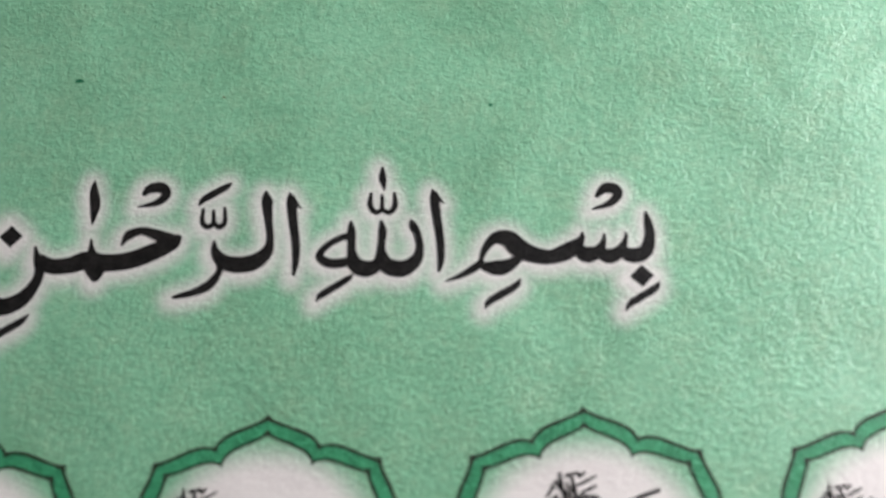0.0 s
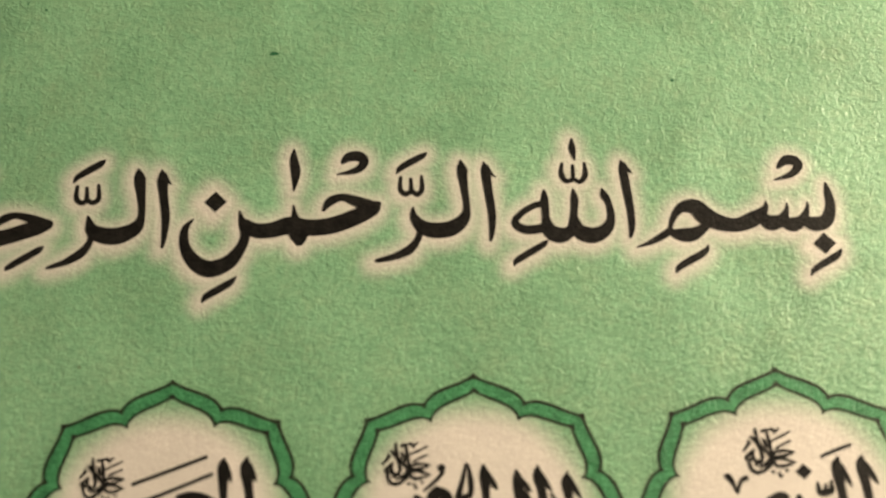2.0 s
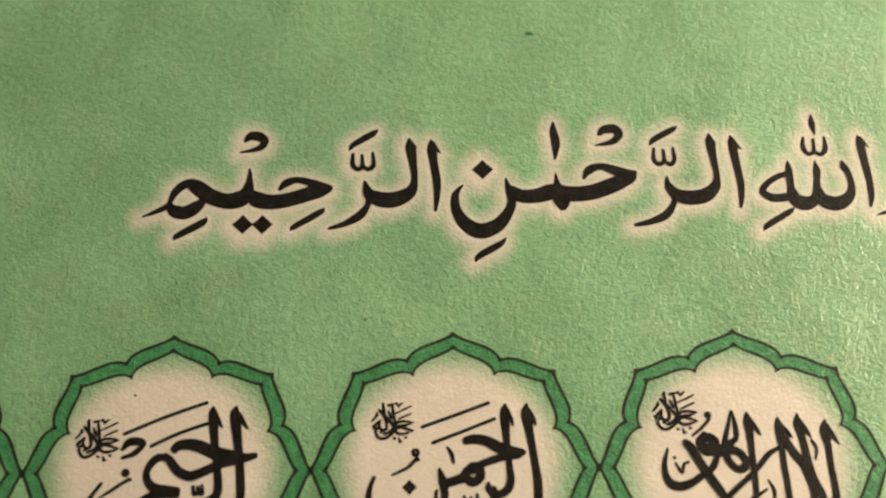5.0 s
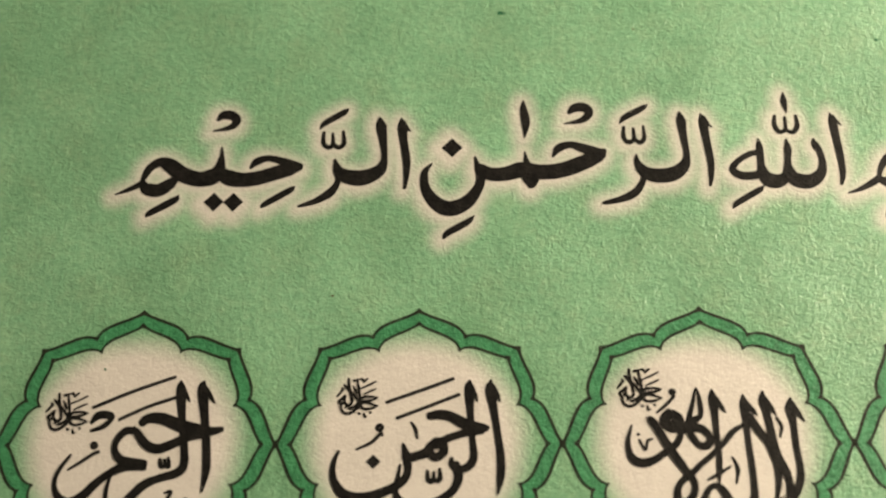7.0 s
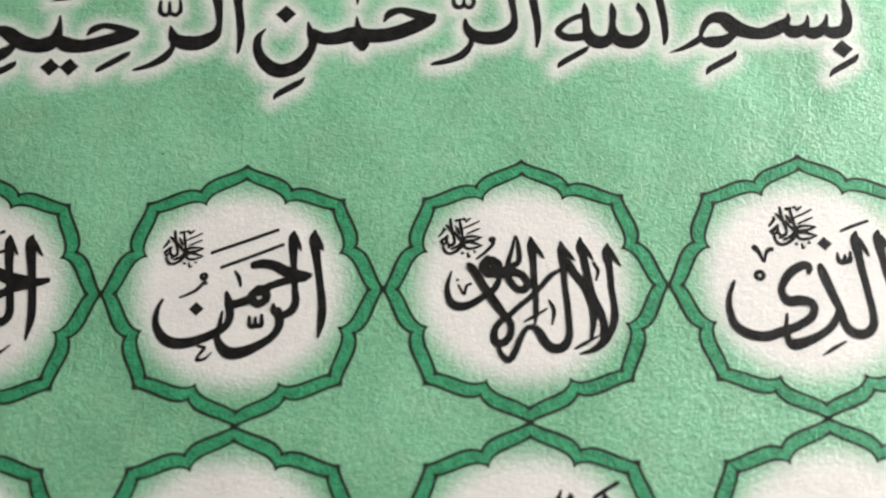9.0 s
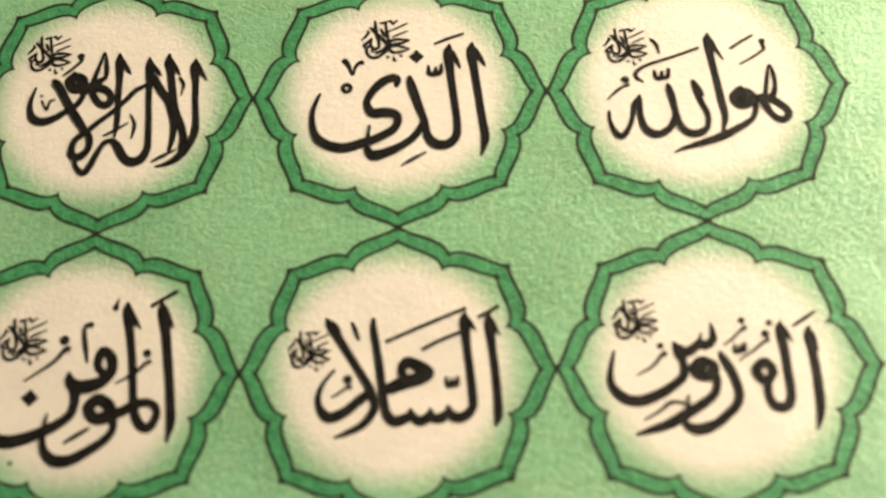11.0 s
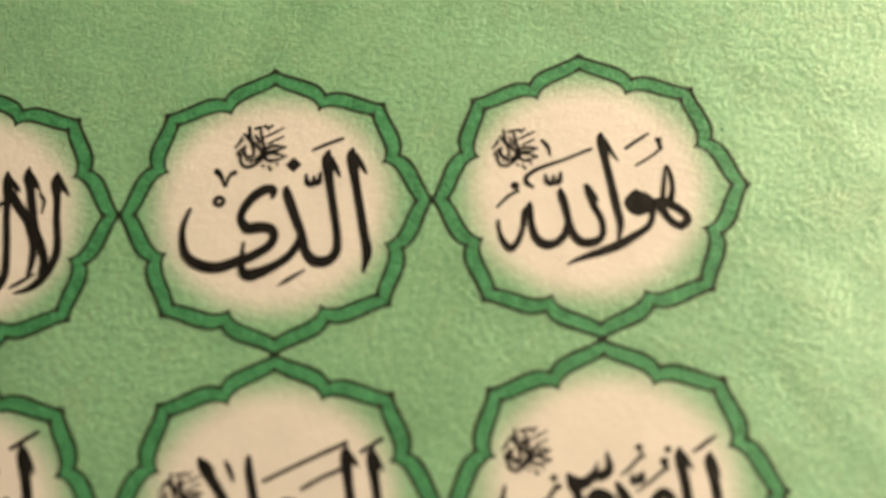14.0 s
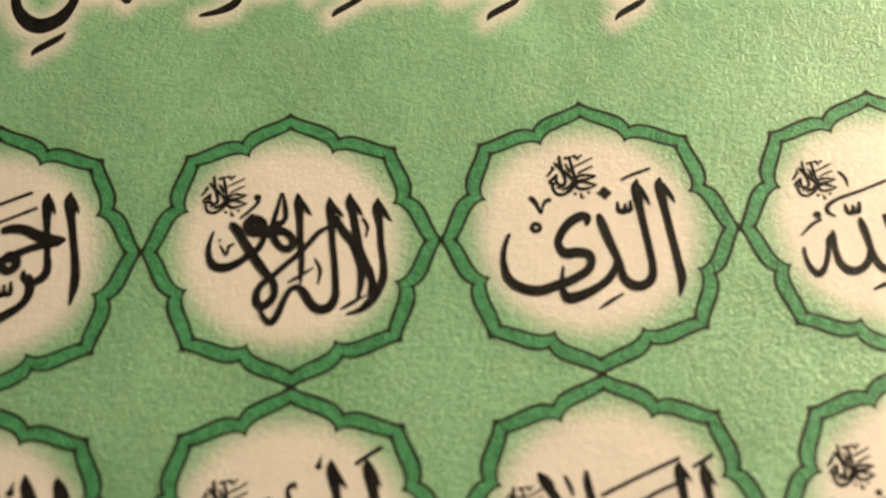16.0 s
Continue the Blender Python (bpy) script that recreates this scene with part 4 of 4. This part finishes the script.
def write_emblem(ink):
    pen(ink, (-2.53, 0.23, 0.20), (-2.18, 0.60, 0.32), (-1.89, 1.01, 0.30))
    pen(ink, (-1.98, 1.30, 0.23), (-1.85, 1.14, 0.27), (-1.75, 0.93, 0.23))
    pen(ink, (-1.71, 1.68, 0.20), (-1.40, 1.39, 0.40), (-1.07, 0.97, 0.38), (-0.78, 0.54, 0.30))
    pen(ink, (-1.15, 2.42, 0.30), (-1.09, 1.68, 0.38), (-0.95, 0.85, 0.38), (-0.76, 0.14, 0.35), (-0.68, -0.39, 0.35), (-0.88, -0.77, 0.40), (-1.21, -0.83, 0.40), (-1.48, -0.60, 0.35), (-1.60, -0.19, 0.32), (-1.50, 0.35, 0.30))
    pen(ink, (-1.50, 0.39, 0.27), (-1.73, 0.12, 0.35), (-2.02, -0.14, 0.38), (-2.28, -0.39, 0.38))
    pen(ink, (-2.28, -0.43, 0.30), (-2.02, -0.62, 0.32), (-1.73, -0.52, 0.32), (-1.60, -0.27, 0.27))
    pen(ink, (-1.98, -0.56, 0.32), (-1.98, -1.10, 0.32), (-1.75, -1.61, 0.35), (-1.26, -1.84, 0.38), (-0.72, -1.70, 0.38), (-0.21, -1.33, 0.40), (0.23, -0.89, 0.38), (0.45, -0.48, 0.30))
    pen(ink, (-1.11, -1.30, 0.30), (-0.58, -1.10, 0.35), (-0.12, -0.77, 0.35), (0.23, -0.31, 0.35))
    pen(ink, (-1.52, -1.12, 0.23), (-1.36, -1.06, 0.32), (-1.21, -0.97, 0.23))
    pen(ink, (-0.58, 1.51, 0.20), (-0.37, 1.10, 0.35), (-0.12, 0.56, 0.27))
    pen(ink, (-0.06, 2.09, 0.27), (0.06, 1.35, 0.35), (0.19, 0.60, 0.35), (0.29, -0.10, 0.35), (0.37, -0.64, 0.30))
    pen(ink, (-0.78, 0.85, 0.27), (-0.37, 0.31, 0.35), (0.04, -0.19, 0.40), (0.37, -0.60, 0.35))
    pen(ink, (-0.62, 2.13, 0.27), (-0.41, 2.17, 0.35), (-0.25, 2.22, 0.27))
    pen(ink, (-0.19, 2.24, 0.27), (-0.04, 2.26, 0.32), (0.08, 2.24, 0.23))
    pen(ink, (0.25, 2.28, 0.27), (0.45, 2.38, 0.32), (0.64, 2.09, 0.27), (0.70, 1.93, 0.23))
    pen(ink, (0.70, 1.97, 0.23), (0.91, 2.22, 0.27), (1.19, 2.44, 0.23))
    pen(ink, (0.25, 1.16, 0.20), (1.21, 1.57, 0.27), (2.22, 2.07, 0.20))
    pen(ink, (0.66, 0.48, 0.20), (1.40, 0.81, 0.27), (2.22, 1.16, 0.20))
    pen(ink, (0.29, -0.19, 0.35), (0.66, 0.12, 0.38), (1.28, 0.21, 0.35), (1.93, 0.17, 0.27), (2.49, 0.08, 0.15))
    pen(ink, (2.49, 0.08, 0.15), (1.77, -0.19, 0.32), (1.01, -0.33, 0.38), (0.33, -0.43, 0.38))
    pen(ink, (0.37, -0.64, 0.38), (1.01, -0.50, 0.38), (1.77, -0.70, 0.32), (2.49, -0.91, 0.15))
    pen(ink, (2.49, -0.91, 0.15), (1.69, -1.20, 0.32), (0.95, -1.30, 0.38), (0.49, -1.10, 0.38), (0.33, -0.60, 0.35))
    pen(ink, (0.08, -1.74, 0.30), (0.21, -1.80, 0.35), (0.33, -1.86, 0.27))
    pen(ink, (0.78, -1.76, 0.23), (0.82, -2.05, 0.27), (0.88, -2.26, 0.27), (1.13, -2.15, 0.20))
    pen(ink, (1.48, -1.64, 0.27), (1.58, -1.70, 0.32), (1.69, -1.74, 0.23))


# ---- the medallion frame: eight points, eight hollows between them ----
def lobed(tip, hollow, bow=1.0, steps=10):
    """Closed outline through eight drawn-out tips and eight tight inward cusps, each pair joined by an ogee."""
    corners = []
    for k in range(16):
        a, r = math.pi / 2 - k * math.pi / 8, tip if k % 2 == 0 else hollow
        corners.append(np.array((r * math.cos(a), r * math.sin(a))))
    out = []
    for k in range(16):
        a, b = corners[k], corners[(k + 1) % 16]
        t, c = (a, b) if k % 2 == 0 else (b, a)
        away = np.array((-(c - t)[1], (c - t)[0]))
        away *= math.copysign(1, away @ (t + c)) / np.linalg.norm(away)
        near, far = t + 0.35 * (c - t) - 0.14 * bow * away, t + 0.77 * (c - t) + 1.28 * bow * away
        g1, g2 = (near, far) if k % 2 == 0 else (far, near)
        for i in range(steps):
            s = i / steps
            q = (1 - s) ** 3 * a + 3 * s * (1 - s) ** 2 * g1 + 3 * s * s * (1 - s) * g2 + s ** 3 * b
            out.append(np.array((q[0], q[1] * SQUASH)))
    return out


def ring_mesh(name, outer, inner, mat, lift):
    n = len(outer)
    verts = [(q[0] * MM, q[1] * MM, lift * MM) for q in (*outer, *inner)]
    faces = [(i, n + i, n + (i + 1) % n, (i + 1) % n) for i in range(n)]
    return joined(name, verts, faces, mat)


def line_mesh(name, tip, hollow, width, lift):
    """A pen line round the medallion, with a small knot of ink at every tip and cusp."""
    outer, inner = lobed(tip + width / 2, hollow + width / 2), lobed(tip - width / 2, hollow - width / 2)
    for k in range(16):
        if k % 2 == 0:
            outer[10 * k] *= 1.0 + 0.16 / tip
            inner[10 * k] *= 1.0 - 0.12 / tip
        else:
            outer[10 * k] *= 1.0 + 0.12 / hollow
            inner[10 * k] *= 1.0 - 0.10 / hollow
    return ring_mesh(name, outer, inner, LINE, lift)


OUT_TIP, OUT_HOLLOW, IN_TIP, IN_HOLLOW = 15.02, 12.93, 13.52, 11.30
band_mesh = ring_mesh("medallion", lobed(OUT_TIP, OUT_HOLLOW), lobed(IN_TIP, IN_HOLLOW), BAND, 0.012)
outer_mesh = line_mesh("outer_line", OUT_TIP, OUT_HOLLOW, 0.35, 0.020)
inner_mesh = line_mesh("inner_line", IN_TIP, IN_HOLLOW, 0.32, 0.020)
mark = []
write_emblem(mark)
emblem_mesh = ink_mesh("emblem", mark, BLACK)


def words(*writers):
    ink = []
    for w in writers:
        w(ink)
    return ink


# ---- the sheet ----
def spaced(*runs):
    out = []
    for a, b, step in runs:
        out += list(np.arange(a, b - 1e-6, step))
    return np.array(out + [runs[-1][1]])


def fade(v, a, b):
    s = np.clip((v - a) / (b - a), 0, 1)
    return s * s * (3 - 2 * s)


BASMALA = words(write_basmala_bism, write_basmala_allah, write_basmala_rahman, write_basmala_rahim)
BASE_LINE = 30.0


def sheet_mesh():
    """The bent sheet with its thickness; 'bare' tells where the green print leaves the paper white,
    'deep' where the sprayed shade round the medallions thickens it."""
    xs = spaced((-HALF_WIDTH, -72, 2.9), (-72, 104.1, 0.5), (104.1, HALF_WIDTH, 0.15))
    ys = spaced((BOTTOM, -62, 4.0), (-62, 62, 0.5), (62, TOP, 2.0))
    gx, gy = np.meshgrid(xs, ys)
    px, py = gx.ravel(), gy.ravel()
    bare = fade(px, HALF_WIDTH - 0.32, HALF_WIDTH - 0.02)
    deep = np.zeros(len(px))
    for row in range(3):
        for col in range(6):
            cx, cy = (2.5 - col) * PITCH, -row * ROW_STEP
            r = np.hypot(px - cx + 0.2, (py - cy - 0.35) / SQUASH)
            bare = np.maximum(bare, 1 - np.clip((r - 9.0) / 3.9, 0, 1))
            r = np.hypot(px - cx, (py - cy) / SQUASH)
            deep = np.maximum(deep, np.where(r < 12.8, 1 - fade(12.8 - r, 0.0, 2.2), 1 - fade(r - 12.8, 1.0, 3.6)))
    dabs = []
    for kind, pts in BASMALA:
        for q in pts:
            dabs.append((q[0], q[1] + BASE_LINE, q[2] / 2 if kind == "stroke" else 0.5))
    dabs = np.array(dabs)
    near = np.where((np.abs(px) < 62) & (py > 14) & (py < 50))[0]
    for chunk in np.array_split(near, 40):
        d = np.hypot(px[chunk, None] - dabs[None, :, 0] + 0.2, py[chunk, None] - dabs[None, :, 1] + 0.25) - dabs[None, :, 2]
        bare[chunk] = np.maximum(bare[chunk], 1 - np.clip((d.min(axis=1) + 0.6) / 2.8, 0, 1))
    z = -0.0002 * np.maximum(0, np.abs(px) - 86) ** 2
    nx, ny = len(xs), len(ys)
    top = np.column_stack((px, py, z)) * MM
    low = np.column_stack((px, py, z - THICK)) * MM
    i, j = np.meshgrid(np.arange(nx - 1), np.arange(ny - 1))
    a = (j * nx + i).ravel()
    quads = np.column_stack((a, a + 1, a + nx + 1, a + nx))
    n = nx * ny
    rim = [*range(nx), *(k * nx + nx - 1 for k in range(1, ny)), *((ny - 1) * nx + k for k in range(nx - 2, -1, -1)), *(k * nx for k in range(ny - 2, 0, -1))]
    skirt = np.array([(p, p + n, q + n, q) for p, q in zip(rim, rim[1:] + rim[:1])])[:, ::-1]
    faces = np.vstack((quads, quads[:, ::-1] + n, skirt))
    me = bpy.data.meshes.new("printed_sheet")
    me.from_pydata(np.vstack((top, low)).tolist(), [], faces.tolist())
    me.materials.append(PAPER)
    layer = me.attributes.new("bare", "FLOAT", "POINT")
    layer.data.foreach_set("value", np.concatenate((bare, np.ones(n))).astype(np.float32))
    layer = me.attributes.new("deep", "FLOAT", "POINT")
    layer.data.foreach_set("value", np.concatenate((deep, np.zeros(n))).astype(np.float32))
    me.polygons.foreach_set("use_smooth", [k < 2 * len(quads) for k in range(len(faces))])
    me.update()
    return me


sheet = tagged(new("printed_sheet", sheet_mesh()), "green printed paper sheet with black calligraphy, lying on dark stone", "poster", kind="thing")

def write_in(name, ink, parent, label, at):
    """The joined body of a word as one part, its dots and vowel marks as parts beside or under it."""
    bodies = clusters(ink)
    body = part(name, ink_mesh(name, bodies[0], BLACK), parent, label, at)
    for mark in bodies[1:]:
        if any(kind == "blot" for kind, pts in mark):
            title = "letter_dot"
        else:
            length = sum(len(pts) for kind, pts in mark)
            title = "letter" if length > 40 else "vowel_mark"
        if parent is sheet:
            part(title, ink_mesh(title, mark, BLACK), body)
        else:
            part(title, ink_mesh(title, mark, BLACK), parent)


# the heading, word by word
for writer in (write_basmala_bism, write_basmala_allah, write_basmala_rahman, write_basmala_rahim):
    write_in("heading_word", words(writer), sheet, "black heading word with a soft white halo", (0, BASE_LINE * MM, 0))

# the medallions, from the right: column, row, writers, place and size of the small emblem
LETTERED = {
    (0, 0): ((write_huwallah,), (-6.80, 4.68), 0.88),
    (1, 0): ((write_alladhi,), (-1.39, 6.11), 1.0),
    (2, 0): ((write_la_ilaha,), (-6.74, 5.58), 0.93),
    (3, 0): ((write_rahman,), (-6.46, 4.83), 0.88),
    (4, 0): ((write_rahim,), (-7.40, 3.32), 0.92),
    (0, 1): ((write_quddus_lower, write_quddus_upper), (-7.50, 4.43), 0.87),
    (1, 1): ((write_salam,), (-8.36, 2.01), 0.81),
    (2, 1): ((write_mumin,), (-6.15, 3.45), 0.96),
    (3, 1): ((write_muhaymin,), (-7.40, 3.48), 0.92),
}
for row in range(3):
    for col in range(6):
        frame_part = part("medallion", band_mesh, sheet, "deep green lobed medallion border", ((2.5 - col) * PITCH * MM, -row * ROW_STEP * MM, 0))
        part("outer_line", outer_mesh, frame_part)
        part("inner_line", inner_mesh, frame_part)
        if (col, row) in LETTERED:
            writers, (ex, ey), size = LETTERED[col, row]
            write_in("lettering", words(*writers), frame_part, "black calligraphic lettering", (0, 0, 0))
            emblem = part("emblem", emblem_mesh, frame_part, "small black round calligraphic mark", (ex * MM, ey * MM, 0))
            emblem.scale = (size, size, 1.0)
            tagged(emblem, kind="stuff")

# stray printing marks
for x, y, w, h in ((-5.72, 50.22, 0.95, 0.50), (37.24, 46.0, 0.35, 0.40), (88.17, 5.67, 0.35, 0.35), (8.83, -36.89, 0.45, 0.55), (-48.77, 8.05, 0.28, 0.30), (-33.1, 57.0, 0.22, 0.25), (-31.0, 56.2, 0.26, 0.24)):
    shape = []
    pen(shape, (-w / 2, -0.15 * h, 0.2 * h), (-0.1 * w, 0.1 * h, h), (w / 2, 0.0, 0.45 * h))
    part("ink_speck", ink_mesh("ink_speck", shape, SPOT, 0.012), sheet, "", (x * MM, y * MM, 0))


# brown fibres caught in the pulp
for x, y, w, h in ((-24.5, 16.1, 0.30, 0.26), (9.6, 47.9, 0.24, 0.22)):
    shape = []
    pen(shape, (-w / 2, 0.2 * h, 0.3 * h), (0.0, -0.1 * h, h), (w / 2, 0.1 * h, 0.4 * h))
    part("pulp_fleck", ink_mesh("pulp_fleck", shape, FLECK, 0.012), sheet, "", (x * MM, y * MM, 0))


# ---- the table and the room round it ----
def slab(name, lo, hi, mat, bevel=0.0):
    bm = bmesh.new()
    bmesh.ops.create_cube(bm, size=1.0)
    lo, hi = Vector(lo), Vector(hi)
    for v in bm.verts:
        v.co = Vector((lo[k] + (v.co[k] + 0.5) * (hi[k] - lo[k]) for k in range(3)))
    if bevel:
        bmesh.ops.bevel(bm, geom=bm.edges[:], offset=bevel, segments=3, affect="EDGES")
    me = bpy.data.meshes.new(name)
    bm.to_mesh(me)
    bm.free()
    me.materials.append(mat)
    return new(name, me)


FLOOR = -0.75
tagged(slab("stone_counter", (-0.55, -0.60, FLOOR), (0.355, 0.60, TABLE_TOP), STONE, 0.004), "blue-black speckled stone counter under the printed sheet", "counter")
tagged(slab("floor", (-1.9, -1.7, FLOOR - 0.1), (0.46, 1.7, FLOOR), BOARDS), "plain brown floor", kind="structure")
tagged(slab("ceiling", (-1.9, -1.7, 1.75), (0.46, 1.7, 1.85), WALLS), "plain cream ceiling", kind="structure")
tagged(slab("wall_north", (-1.8, 1.6, FLOOR), (0.36, 1.7, 1.75), WALLS), "plain cream wall", kind="structure")
tagged(slab("wall_south", (-1.8, -1.7, FLOOR), (0.36, -1.6, 1.75), WALLS), "plain cream wall", kind="structure")


def pierced_wall(name, x0, x1, y0, y1, z0, z1, hole):
    """A wall with an opening through it, behind a lamp."""
    hy0, hy1, hz0, hz1 = hole
    bm = bmesh.new()
    ys, zs = (y0, hy0, hy1, y1), (z0, hz0, hz1, z1)
    for i in range(3):
        for k in range(3):
            if (i, k) == (1, 1):
                continue
            m = Matrix.LocRotScale(((x0 + x1) / 2, (ys[i] + ys[i + 1]) / 2, (zs[k] + zs[k + 1]) / 2), None, (x1 - x0, ys[i + 1] - ys[i], zs[k + 1] - zs[k]))
            bmesh.ops.create_cube(bm, size=1.0, matrix=m)
    bmesh.ops.remove_doubles(bm, verts=bm.verts[:], dist=1e-5)
    seen = {}
    for f in bm.faces:
        c = f.calc_center_median()
        seen.setdefault((round(c.x, 3), round(c.y, 3), round(c.z, 3)), []).append(f)
    bmesh.ops.delete(bm, geom=[f for fs in seen.values() if len(fs) > 1 for f in fs], context="FACES_ONLY")
    me = bpy.data.meshes.new(name)
    bm.to_mesh(me)
    bm.free()
    me.materials.append(WALLS)
    return tagged(new(name, me), "plain cream wall with an opening behind its lamp", kind="structure")


pierced_wall("wall_east", 0.36, 0.46, -1.7, 1.7, FLOOR, 1.75, (-0.07, 0.27, 0.02, 0.27))
# the west opening is made up, only there for the fill lamp
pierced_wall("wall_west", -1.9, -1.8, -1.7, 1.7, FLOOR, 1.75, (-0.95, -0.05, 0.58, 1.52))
